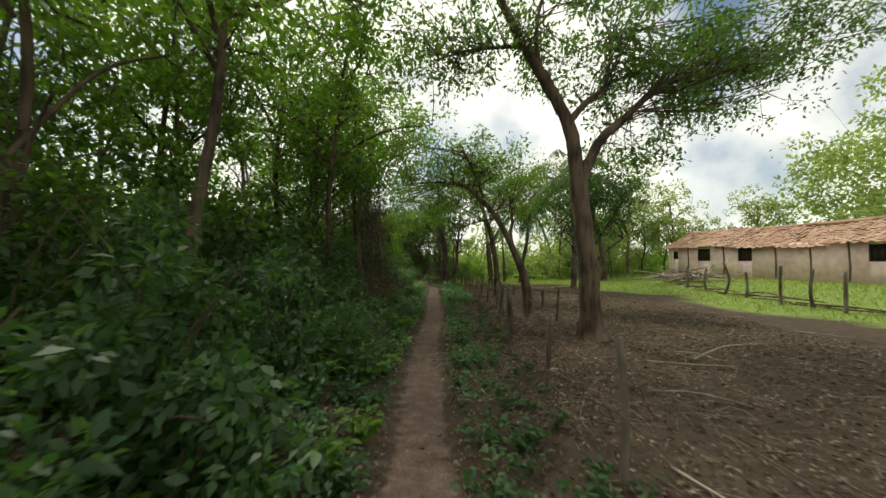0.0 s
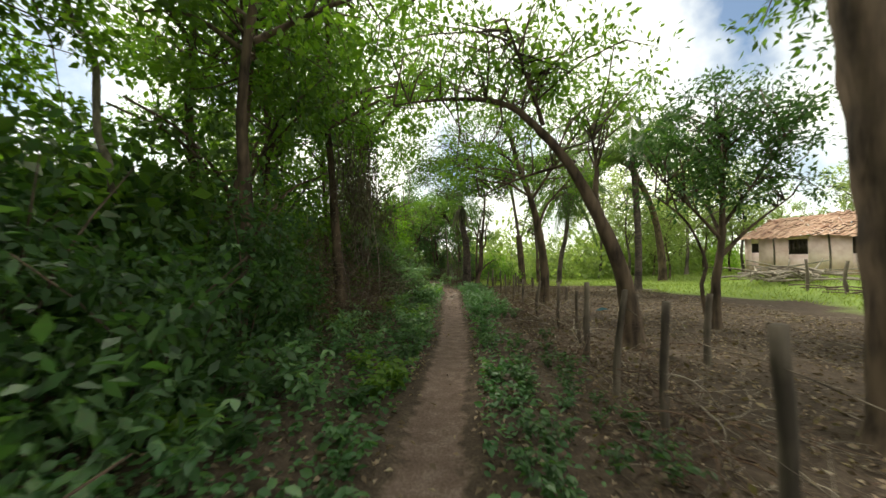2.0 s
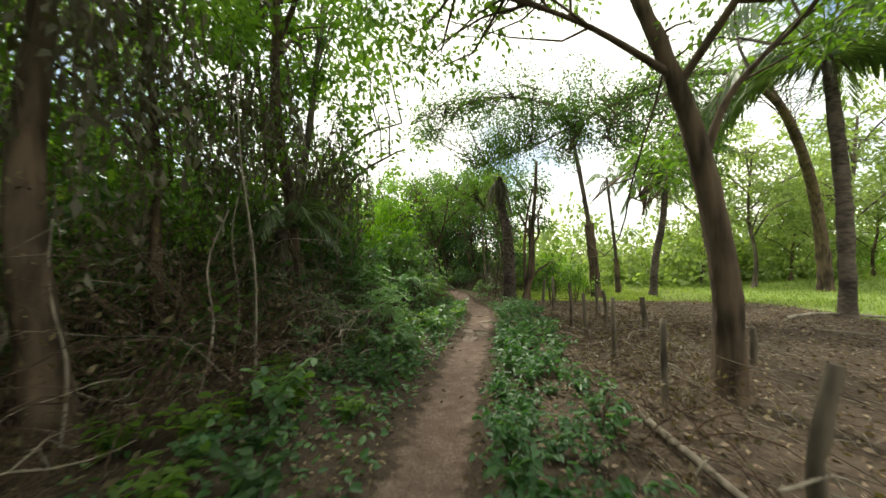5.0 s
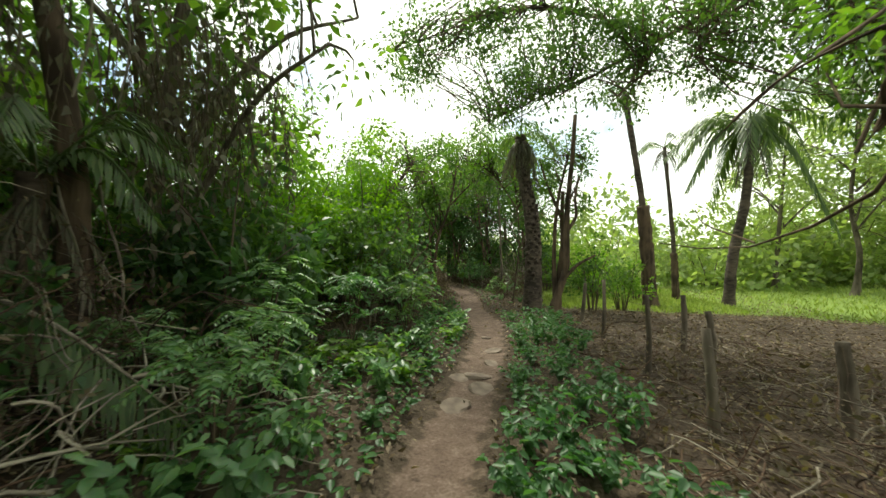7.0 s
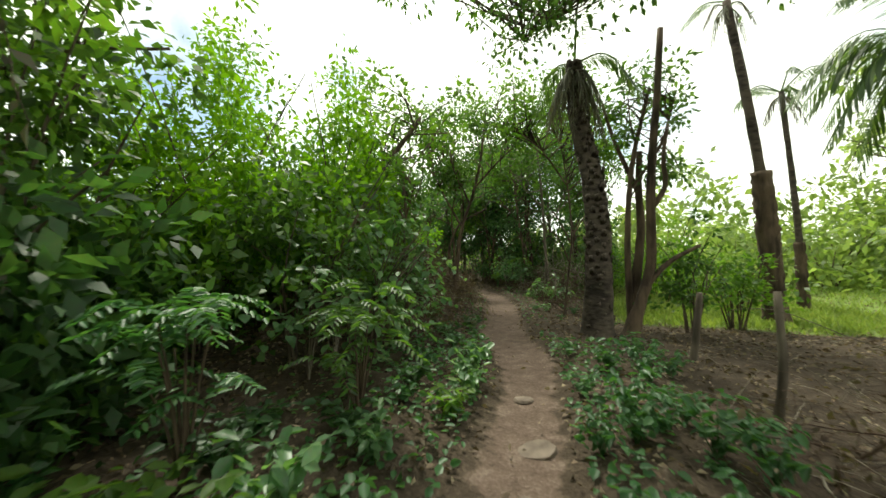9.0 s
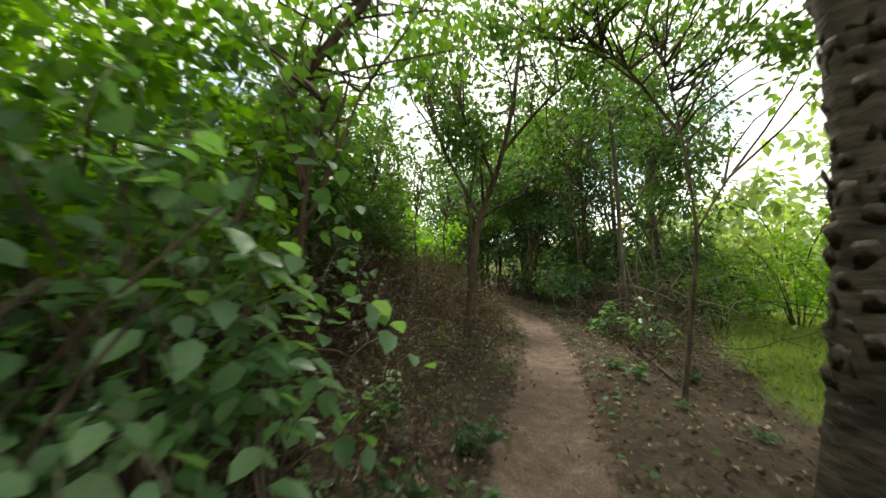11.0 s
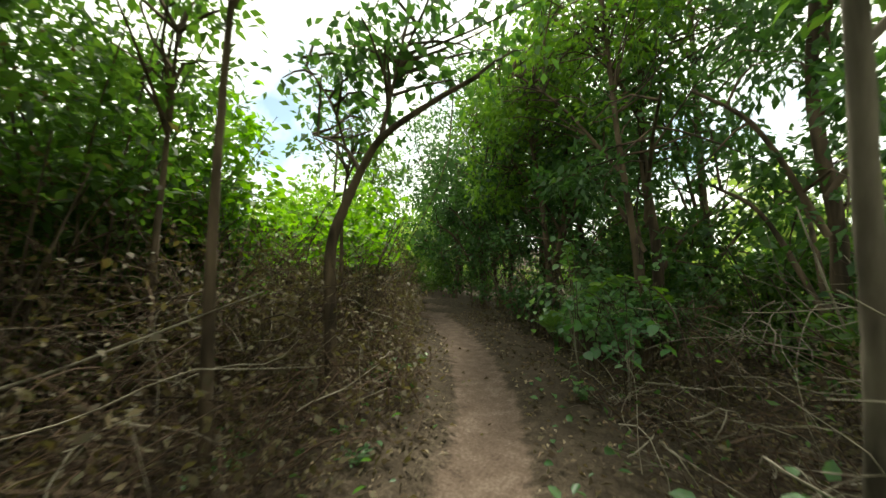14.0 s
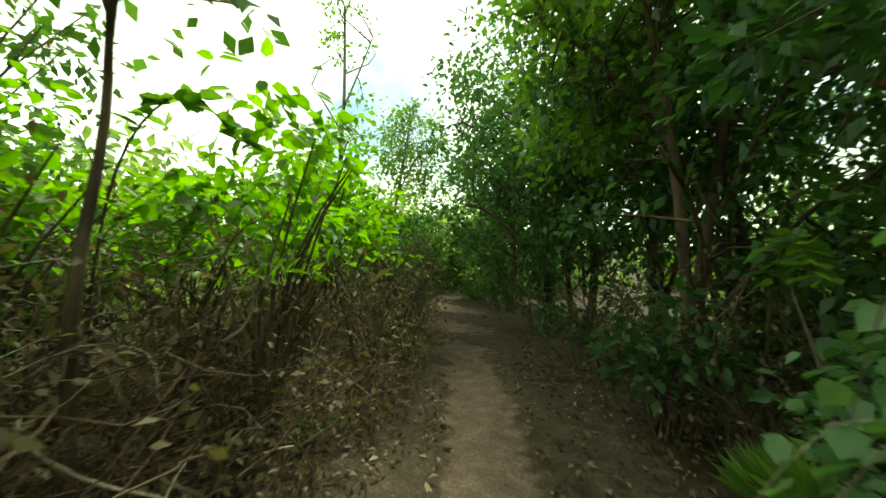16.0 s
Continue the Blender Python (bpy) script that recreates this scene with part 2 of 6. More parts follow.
def tube(pts, r0, r1, sides=7, n=12, rough=0.0, flare=0.0):
    """A tapered, slightly uneven round limb along a curve, closed at its tip."""
    p = smooth_line(pts, n)
    t = np.gradient(p, axis=0)
    t /= np.linalg.norm(t, axis=1)[:, None] + 1e-9
    ref = np.array([0.13, 0.97, 0.2]) if abs(t[0][2]) > 0.5 else np.array([0.05, 0.1, 1.0])
    a = np.cross(t, ref)
    a /= np.linalg.norm(a, axis=1)[:, None] + 1e-9
    b = np.cross(t, a)
    u = np.linspace(0, 1, n)
    r = r0 + (r1 - r0) * u + flare * np.exp(-u * n / 1.6)
    ang = np.linspace(0, 2 * np.pi, sides, endpoint=False)
    rad = r[:, None] * (1 + rough * rng.normal(size=(n, sides)))
    if flare:
        rad += (flare * np.exp(-u * n / 1.3))[:, None] * np.maximum(0, np.sin(ang * 4 + 1))[None] * 0.8
    v = p[:, None] + rad[..., None] * (np.cos(ang)[None, :, None] * a[:, None] + np.sin(ang)[None, :, None] * b[:, None])
    v = v.reshape(-1, 3)
    i, j = np.meshgrid(np.arange(n - 1), np.arange(sides), indexing="ij")
    k = (j + 1) % sides
    f = np.stack([i * sides + j, i * sides + k, (i + 1) * sides + k, (i + 1) * sides + j], -1).reshape(-1, 4)
    cap = []
    for base in (0, (n - 1) * sides):
        for s in range(1, sides - 1, 2):
            cap.append([base, base + s, base + s + 1, base + min(s + 2, sides - 1)] if s + 2 < sides else [base, base + s, base + s + 1, base + s + 1])
    cap = [c for c in cap if len(set(c)) == 4]
    return v, np.concatenate([f, np.array(cap)]) if cap else f


def unit(v):
    return v / (np.linalg.norm(v, axis=-1, keepdims=True) + 1e-9)


def leaves(at, way, size, wide=0.45, fold=0.12, face=None):
    """Leaf blades: four corners each, folded along the midrib, growing from at along way."""
    at, way = np.asarray(at, float), unit(np.asarray(way, float))
    n = len(at)
    size = np.broadcast_to(size, (n,))[:, None]
    if face is None:
        face = rng.normal(size=(n, 3)) + (0, 0, 1.3)
    side = unit(np.cross(way, face))
    nor = unit(np.cross(side, way))
    w = size * wide * 0.5
    mid = at + way * size * 0.45
    v = np.stack([at, mid + side * w + nor * size * fold, at + way * size, mid - side * w + nor * size * fold], 1).reshape(-1, 3)
    return v, np.arange(4 * n).reshape(-1, 4)


def clump(centre, radius, count, size, droop=0.35, wide=0.45, flat=0.75):
    """A tuft of leaves round a twig's end."""
    d = unit(rng.normal(size=(count, 3)))
    r = radius * rng.random(count)[:, None] ** 0.55
    at = np.asarray(centre) + d * r * (1, 1, flat)
    way = d + rng.normal(size=(count, 3)) * 0.6 - (0, 0, droop)
    return leaves(at, way, size * rng.uniform(0.65, 1.3, count), wide)


TRAIL = [(0.1, -6), (0.0, 0), (-0.17, 3), (-0.26, 5), (-0.34, 8), (-0.28, 11.5), (-0.32, 14), (-0.46, 17), (-0.5, 20), (-0.58, 22.3), (-0.82, 24.0),
         (-1.28, 25.2), (-1.55, 26.2), (-1.78, 27.4), (-2.0, 28.5), (-2.22, 29.5), (-2.48, 30.4), (-2.8, 31.2), (-3.2, 32.1), (-3.95, 33.2), (-4.7, 34.2),
         (-6.4, 36.0), (-9.8, 39.2), (-11.7, 41.6), (-12.4, 45), (-12, 50)]
LINE = smooth_line([(x, y, 0) for x, y in TRAIL], 500)[:, :2]


LINE_WAY = np.gradient(LINE, axis=0)


def nearest(xy, line):
    """Index of the line's nearest point, and its distance, for each place."""
    k = np.empty(len(xy), int)
    sq = (line ** 2).sum(1)
    for a in range(0, len(xy), 20000):
        p = xy[a:a + 20000]
        k[a:a + 20000] = (sq - 2 * p @ line.T).argmin(1)
    d = np.hypot(*(xy - line[k]).T)
    return k, d


def off_trail(xy):
    """Distance from the middle of the trail, and on which side (right positive)."""
    xy = np.asarray(xy, float)
    k, d = nearest(xy, LINE)
    e, t = xy - LINE[k], LINE_WAY[k]
    return d, np.where(e[:, 0] * t[:, 1] - e[:, 1] * t[:, 0] > 0, 1, -1)


def step(x, a, b):
    t = np.clip((x - a) / (b - a), 0, 1)
    return t * t * (3 - 2 * t)


def ripple(x, y):
    return (0.5 * np.sin(1.7 * x + 0.6 * y) + 0.4 * np.sin(0.9 * y - 1.3 * x + 2) + 0.3 * np.sin(3.1 * x - 2.3 * y)
            + 0.25 * np.sin(5.3 * y + 4.1 * x + 1) + 0.2 * np.sin(8.7 * x - 7.9 * y))


def height(xy):
    """Height of the ground."""
    xy = np.asarray(xy, float)
    x, y = xy[:, 0], xy[:, 1]
    d, s = off_trail(xy)
    z = 0.018 * ripple(x, y) * step(d, 0.2, 1.0)
    z += np.where(s < 0, 0.16 * step(d, 0.35, 1.5), 0.06 * step(d, 0.3, 0.9) * (1 - step(y, 26, 29)) - 0.12 * step(d, 0.9, 2.0) * step(y, 25, 28))
    z += 0.55 * step(x, 10, 19) * (1 - step(y, 40, 60))
    z += 7 * step(np.hypot(x, y - 20), 70, 500) + 25 * step(np.hypot(x, y), 500, 2500)
    return z


def ground_z(x, y):
    return float(height(np.array([[x, y]]))[0])


FLIGHT = smooth_line([(0, -2, 0), (0, 2, 0), (-0.1, 5, 0), (0.3, 10, 0), (0.2, 15, 0), (0.12, 17.6, 0), (-0.7, 21.5, 0), (-1.1, 24.4, 0), (-1.35, 26.6, 0), (-1.6, 29, 0), (-2.3, 30.7, 0), (-3.4, 32.4, 0), (-5, 34.2, 0)], 160)[:, :2]


def clear(geo, per=4, wide=0.62, low=0.75, high=2.25):
    """Takes away the leaves that would hang in the open lane over the trail."""
    v, f = geo
    v = v.reshape(-1, per, 3)
    c = v.mean(1)
    d = np.full(len(c), 9.0)
    near = np.abs(c[:, 2] - 1.5) < 2
    k = np.flatnonzero(near)
    d[k] = nearest(c[k][:, :2], FLIGHT)[1]
    ok = ~((d < wide) & (c[:, 2] < high) & (c[:, 2] > low))
    d2, _ = off_trail(c[:, :2])
    ok &= ~((d2 < 0.3) & (c[:, 2] < 2.0))
    v = v[ok]
    return v.reshape(-1, 3), leaf_faces(len(v), per)


def leaf_faces(n, per):
    if per == 4:
        return np.arange(4 * n).reshape(-1, 4)
    b = 6 * np.arange(n)[:, None]
    return np.stack([b + (0, 1, 2, 3), b + (0, 3, 4, 5)], 1).reshape(-1, 4)


def broad_leaves(at, way, size, wide=0.6, fold=0.1, face=None):
    """Oval leaf blades: two halves that meet at the midrib."""
    at, way = np.asarray(at, float), unit(np.asarray(way, float))
    n = len(at)
    size = np.broadcast_to(size, (n,))[:, None]
    if face is None:
        face = rng.normal(size=(n, 3)) * 0.6 + (0, 0, 1.3)
    side = unit(np.cross(way, face))
    nor = unit(np.cross(side, way))
    w, up = size * wide * 0.5, nor * size * fold
    a, b = at + way * size * 0.28, at + way * size * 0.68
    tip = at + way * size - nor * size * 0.12
    v = np.stack([at, a + side * w + up, b + side * w * 0.86 + up * 0.7, tip, b - side * w * 0.86 + up * 0.7, a - side * w + up], 1).reshape(-1, 3)
    return v, leaf_faces(n, 6)


def broad_clump(centre, radius, count, size, droop=0.35, wide=0.6, flat=0.75):
    d = unit(rng.normal(size=(count, 3)))
    at = np.asarray(centre) + d * radius * rng.random(count)[:, None] ** 0.5 * (1, 1, flat)
    way = d * (1, 1, 0.4) + rng.normal(size=(count, 3)) * 0.35 - (0, 0, droop)
    return broad_leaves(at, way, size * rng.uniform(0.6, 1.25, count), wide)

# ---------------------------------------------------------------- ground
xs = np.concatenate([-np.geomspace(3000, 7, 34), np.arange(-6.5, 9, 0.15), np.geomspace(9.2, 3000, 40)])
ys = np.concatenate([-np.geomspace(3000, 5, 26), np.arange(-4.5, 42, 0.15), np.geomspace(42.3, 3000, 34)])
gx, gy = np.meshgrid(xs, ys, indexing="ij")
gxy = np.stack([gx.ravel(), gy.ravel()], 1)
gz = height(gxy)
gd, gs = off_trail(gxy)
gz -= 0.05 * (1 - step(gd, 0.15, 0.5))
i, j = np.meshgrid(np.arange(len(xs) - 1), np.arange(len(ys) - 1), indexing="ij")
ny = len(ys)
gf = np.stack([i * ny + j, (i + 1) * ny + j, (i + 1) * ny + j + 1, i * ny + j + 1], -1).reshape(-1, 4)
ground = mesh_object("ground", np.column_stack([gxy, gz]), gf, SOIL, True)
tagged(ground, "bare brown soil with a worn reddish footpath and green turf beyond", "ground", kind="structure")


def meadow(x, y):
    """How grassy the ground is: the sunny pasture beyond the bare plot."""
    edge = 10.2 - 0.42 * np.clip(y - 18, 0, 9) + 0.5 * np.sin(y * 0.8)
    far = step(x, edge - 0.6, edge + 1.4) * step(y, 4, 8)
    back = step(y, 26.5, 29.0) * step(x, -0.2, 1.2)
    return np.maximum(far, back)


tr_half = 0.235 + 0.15 * step(gxy[:, 1], 23, 25) - 0.11 * step(gxy[:, 1], 27.5, 30)
for name, val in (("path", 1 - step(gd, tr_half * 0.7, tr_half * 1.5)), ("meadow", meadow(gxy[:, 0], gxy[:, 1]))):
    at = ground.data.attributes.new(name, "FLOAT", "POINT")
    at.data.foreach_set("value", val.astype(np.float32))

# ---------------------------------------------------------------- trees


def make_tree(name, spine, r0, r1, limbs, tufts, leaf, mat, bark, label, tuft=0.45, count=70, twigs=True, droop=0.35, wide=0.45,
              category="tree", group="", flare=0.05, keep_clear=True):
    """A tree: a tapered trunk, limbs, twigs out to tufts of leaves. tufts: (centre, radii, how many) regions of the crown."""
    base = np.array(spine[0], float)
    base[2] = ground_z(base[0], base[1]) - 0.05
    spine = [tuple(base)] + list(spine[1:])
    ob = thing(name, base, label, category, group)
    mv = -base

    def local(g):
        return g[0] + mv, g[1]
    part("trunk", local(tube(spine, r0, r1, 13, 34, 0.06, flare)), bark, ob, smooth=True)
    sk = [smooth_line(spine, 30)[8:]]
    for pts, a, b in limbs:
        part("limb", local(tube(pts, a, b, 7, 12, 0.05)), bark, ob, smooth=True)
        sk.append(smooth_line(pts, 12)[2:])
    sk = np.concatenate(sk)
    lv, tw = [], []
    for c, rad, k in tufts:
        d = unit(rng.normal(size=(k, 3))) * rng.random((k, 1)) ** 0.4 * np.array(rad) + np.array(c)
        for q in d:
            lv.append(clump(q, tuft * rng.uniform(0.6, 1.3), max(4, int(count * rng.uniform(0.5, 1.4))), leaf, droop, wide))
            if twigs:
                near = sk[np.argsort(((sk - q) ** 2).sum(1))[rng.integers(0, 9)]]
                midp = (near + q) / 2 + rng.normal(size=3) * 0.12 * np.linalg.norm(q - near) + (0, 0, 0.1)
                tw.append(tube([near, midp, q], 0.02, 0.006, 3, 4))
    if tw:
        tagged(part("branching", local(join(tw)), bark, ob), kind="stuff")
    if lv:
        g = join(lv)
        g = clear(g) if keep_clear else g
        part("crown", local(g), mat, ob)
    return ob


# the big forked tree in the plot
make_tree("tree", [(3.2, 8.05, 0), (3.16, 8.05, 1.2), (3.04, 8.05, 2.4), (2.9, 8.07, 3.7), (2.78, 8.1, 4.6), (2.4, 8.1, 5.4), (1.75, 8.1, 6.5), (1.2, 8.1, 7.6)], 0.225, 0.085,
          [([(3.0, 8.05, 3.5), (3.4, 8.1, 4.35), (3.95, 8.15, 4.85), (4.9, 8.3, 5.7), (6.4, 8.9, 6.3), (7.8, 9.4, 6.6)], 0.13, 0.03),
           ([(2.75, 8.1, 4.8), (3.15, 8.1, 5.25), (3.6, 8.2, 5.7), (3.9, 8.5, 7.0)], 0.09, 0.03),
           ([(2.1, 8.1, 5.9), (2.0, 7.9, 6.9), (2.3, 7.8, 8.0)], 0.06, 0.02),
           ([(1.8, 8.1, 6.5), (0.6, 8.3, 6.5), (-0.3, 8.6, 6.4)], 0.05, 0.02)],
          [((3.2, 8.4, 7.2), (3.4, 2.8, 1.5), 95), ((5.6, 8.8, 6.0), (2.2, 2.4, 1.4), 66), ((0.2, 8.8, 6.8), (2.0, 2.2, 1.0), 46), ((4.8, 9.4, 4.5), (1.3, 1.3, 0.6), 16), ((7.6, 9.6, 6.5), (2.0, 2.0, 1.3), 50), ((8.6, 9.0, 7.6), (2.4, 2.2, 1.0), 44)],
          0.13, LEAF_TREE, BARK, "tall forked tree with dark brown bark in bare soil", 0.5, 60, flare=0.09)
# the leaning tree that arches over the trail
make_tree("tree", [(2.60, 11.20, 0.00), (2.48, 11.18, 1.00), (2.28, 11.14, 1.63), (1.98, 11.12, 2.29), (1.63, 11.09, 2.93), (1.10, 11.06, 3.56), (0.56, 11.02, 3.95), (-0.29, 11.02, 4.05), (-1.19, 10.92, 3.93)], 0.145, 0.012,
          [([(2.07, 11.13, 2.10), (2.02, 11.17, 2.52), (2.08, 11.24, 2.98), (2.04, 11.39, 3.64)], 0.075, 0.012),
           ([(1.19, 11.06, 3.61), (0.89, 10.73, 4.20), (0.52, 10.43, 4.94)], 0.04, 0.015),
           ([(1.70, 11.09, 3.03), (0.89, 11.62, 2.88), (0.22, 12.06, 2.65)], 0.03, 0.01)],
          [((1.92, 11.49, 4.47), (1.58, 1.41, 1.00), 52), ((0.17, 11.16, 4.80), (1.66, 1.49, 0.83), 48), ((0.42, 11.99, 3.22), (0.91, 0.91, 0.41), 14)],
          0.11, LEAF_LIGHT, BARK, "slender tree leaning in an arch over the footpath", 0.42, 50)
# the next tree along the plot
make_tree("tree", [(2.35, 16.5, 0), (2.36, 16.5, 1.2), (2.2, 16.5, 2.4), (1.95, 16.5, 3.4), (1.6, 16.5, 4.4), (1.3, 16.6, 5.6)], 0.15, 0.05,
          [([(2.2, 16.5, 2.5), (2.5, 16.5, 3.2), (3.2, 16.6, 3.9)], 0.05, 0.02), ([(1.95, 16.5, 3.4), (1.0, 16.2, 3.9), (-0.2, 15.8, 4.2)], 0.045, 0.012),
           ([(1.6, 16.5, 4.4), (0.8, 16.9, 5.0), (0.0, 17.2, 5.2)], 0.04, 0.012), ([(2.0, 16.5, 3.3), (2.6, 15.7, 4.3), (3.2, 14.6, 5.2)], 0.045, 0.012),
           ([(2.0, 16.5, 3.3), (2.2, 17.2, 4.0), (2.25, 17.9, 3.6), (2.05, 18.2, 2.75), (1.9, 18.25, 2.0), (1.88, 18.8, 1.7), (1.95, 20.1, 1.55), (1.81, 21.6, 1.66)], 0.02, 0.006), ([(1.92, 19.6, 1.6), (1.8, 20.2, 1.8), (1.86, 20.6, 2.0)], 0.01, 0.004), ([(2.05, 18.2, 2.7), (1.8, 19.0, 2.7), (1.7, 19.8, 2.5)], 0.012, 0.004), ([(2.0, 18.2, 2.4), (2.4, 18.9, 2.5), (2.6, 19.6, 2.3)], 0.012, 0.004)],
          [((1.2, 16.7, 5.9), (2.0, 2.0, 1.2), 60), ((3.0, 16.7, 4.2), (1.2, 1.2, 0.6), 22), ((-0.4, 16.3, 4.6), (1.4, 1.5, 0.8), 34), ((3.2, 15.0, 5.4), (1.6, 1.4, 0.8), 26), ((2.5, 18.8, 3.0), (0.5, 0.6, 0.5), 9), ((2.9, 19.4, 3.4), (0.6, 0.7, 0.6), 10)],
          0.10, LEAF_LIGHT, BARK, "slim tree with a bent trunk and light green crown", 0.42, 52)
# round-crowned tree near the house
make_tree("tree", [(4.96, 12.92, 0.00), (5.00, 12.92, 1.00), (5.13, 12.92, 1.85), (5.17, 12.92, 2.95), (5.17, 12.92, 4.48)], 0.10, 0.03,
          [([(4.87, 12.96, 0.10), (4.74, 12.96, 0.91), (4.87, 13.01, 1.42), (4.49, 13.01, 2.27), (3.89, 13.01, 2.78)], 0.05, 0.015),
           ([(5.08, 12.92, 1.51), (5.68, 12.92, 2.10), (6.61, 13.01, 2.78)], 0.05, 0.012), ([(5.13, 12.92, 1.85), (4.57, 12.84, 2.44), (3.81, 12.75, 3.12)], 0.04, 0.012),
           ([(5.13, 12.92, 2.10), (5.59, 12.67, 2.95), (6.10, 12.50, 3.80)], 0.04, 0.012), ([(5.13, 12.92, 1.93), (5.25, 13.52, 2.61), (5.34, 14.20, 3.12)], 0.04, 0.012)],
          [((5.25, 13.01, 3.89), (1.78, 1.61, 1.27), 112), ((5.25, 13.01, 2.87), (2.04, 1.70, 0.42), 20)],
          0.11, LEAF_DARK, BARK, "small round-crowned tree with several thin stems", 0.42, 60)


def forest_tree(label, tall, spread, leaf, mat, bark, low=0.35, n=46, count=60, r=0.13, lean=0.4):
    """A tree of the wood, built at the origin to be copied."""
    sp = [(0, 0, 0), (lean * 0.2, 0.1, tall * 0.2), (lean * 0.5, -0.1, tall * 0.45), (lean, 0.1, tall * 0.8)]
    limbs = []
    for k in range(6):
        a = k * 2.4 + rng.uniform(0, 1)
        h = tall * rng.uniform(low, 0.75)
        s = spread * rng.uniform(0.6, 0.95)
        limbs.append(([(lean * 0.6, 0, h - 0.5), (lean * 0.6 + s * 0.5 * math.cos(a), s * 0.5 * math.sin(a), h + 0.5), (lean * 0.6 + s * math.cos(a), s * math.sin(a), h + 0.9)], r * 0.4, 0.015))
    mid = tall * (1 + low) / 2
    return make_tree("tree", sp, r, 0.04, limbs, [((lean * 0.5, 0, mid), (spread, spread, tall * (1 - low) / 2 + 0.3), n)], leaf, mat, bark, label, 0.5, count, group="trees of the wood", keep_clear=False, wide=0.52)


def spread_copies(protos, spots, scale=(0.85, 1.15), sink=0.05):
    """Sets the built things at the first spots and copies of them at the others."""
    for k, (x, y) in enumerate(spots):
        ob = protos[k % len(protos)]
        s = float(rng.uniform(*scale))
        m = pose(x, y, ground_z(x, y) - sink, 0, 0, float(rng.uniform(0, 360))) @ Matrix.Diagonal((s, s, s * float(rng.uniform(0.9, 1.1)), 1))
        if k < len(protos):
            ob.matrix_basis = m
        else:
            copy_thing(ob, m)


def scatter(n, x0, x1, y0, y1, gap, trail_gap=0.0, side=0, far=99.0, tries=6000):
    """Spots in a rectangle, not closer than gap to each other, or trail_gap to the trail."""
    q = np.column_stack([rng.uniform(x0, x1, tries), rng.uniform(y0, y1, tries)])
    d, s = off_trail(q)
    q = q[(d > trail_gap) & (d < far) & ((s == side) if side else (s != 0))]
    out = []
    for p in q:
        if all(((p - o) ** 2).sum() > gap * gap for o in out):
            out.append(p)
            if len(out) == n:
                break
    return [(float(a), float(b)) for a, b in out]


# ---------------------------------------------------------------- the wood beside the trail
tall_a = forest_tree("tall woodland tree with a dense dark green crown", 9.0, 2.4, 0.15, LEAF_LIGHT, BARK, 0.26, 66, 84, 0.13)
tall_b = forest_tree("woodland tree with a grey trunk and leafy crown", 8.0, 2.2, 0.14, LEAF_LIGHT, BARK_GREY, 0.2, 48, 74, 0.10, 0.8)
tall_c = forest_tree("slender woodland tree with a loose crown", 7.0, 2.0, 0.13, LEAF_TREE, BARK, 0.24, 46, 76, 0.08, -0.6)
# LEAF_LIGHT puts the sunlight on this crown into its leaf colour.
high = forest_tree("high-crowned tree reaching over the footpath", 9.0, 3.1, 0.14, LEAF_LIGHT, BARK, 0.48, 76, 80, 0.12, 0.6)
spread_copies([high], [(-4.0, 5.8), (-3.3, 10.2), (-3.2, 14.6), (-3.7, 18.4), (-4.4, 0.4), (-5.6, 12.6)])
spread_copies([tall_a, tall_b, tall_c], [(-6.4, 8.6), (-8.4, 6.0), (-4.6, 11.8), (-4.2, 16.4), (-4.4, 19.4), (-5.2, 20.6), (-4.7, 13.4), (-5.5, 15.6)] + scatter(9, -10.5, -5.0, -1, 20.5, 2.4))


def bush_shape(radii, n, tuft, count, leaf, droop, shell, wide, broad):
    rx, ry, rz = radii
    out = []
    for _ in range(n):
        d = unit(rng.normal(size=3))
        d[2] = abs(d[2])
        q = d * np.array([rx, ry, rz]) * rng.random() ** shell * (1 + 0.18 * math.sin(5 * d[0] + 3 * d[1]))
        out.append((broad_clump if broad else clump)(q, tuft * rng.uniform(0.6, 1.3), int(count * rng.uniform(0.6, 1.4)), leaf, droop, wide))
    g = join(out)
    g[0][:, 2] = np.maximum(g[0][:, 2], 0.02)
    return g


def make_bush(label, radii, n, tuft, count, leaf, mat, group, stems=9, name="bush", wide=0.45, broad=False, bare=0.0, place=None, droop=0.3, shell=0.45, twig=TWIG):
    """A bush: stems from the root and tufts of leaves in an uneven dome. With a place it is cut back from the trail."""
    ob = thing(name, (0, 0, 0), label, "bush", group)
    for _ in range(stems):
        a = rng.uniform(0, 6.28)
        e = np.array([math.cos(a) * radii[0], math.sin(a) * radii[1], radii[2]]) * rng.uniform(0.5, 0.9)
        part("stem", tube([(0.1 * math.cos(a), 0.1 * math.sin(a), -0.08), e * (0.35, 0.35, 0.55) + rng.normal(size=3) * 0.08, e], 0.02, 0.006, 3, 5), twig, ob)
    g = bush_shape(radii, n, tuft, count, leaf, droop, shell, wide, broad)
    if bare:
        k = 6 if broad else 4
        v = g[0].reshape(-1, k, 3)
        v = v[v[:, :, 2].mean(1) > bare * (0.7 + 0.6 * rng.random(len(v)))]
        g = v.reshape(-1, 3), leaf_faces(len(v), k)
    if place:
        p = np.array([place[0], place[1], ground_z(*place)])
        g = clear((g[0] + p, g[1]), 6 if broad else 4)
        g = (g[0] - p, g[1])
        ob.location = p
    part("foliage", g, mat, ob)
    return ob


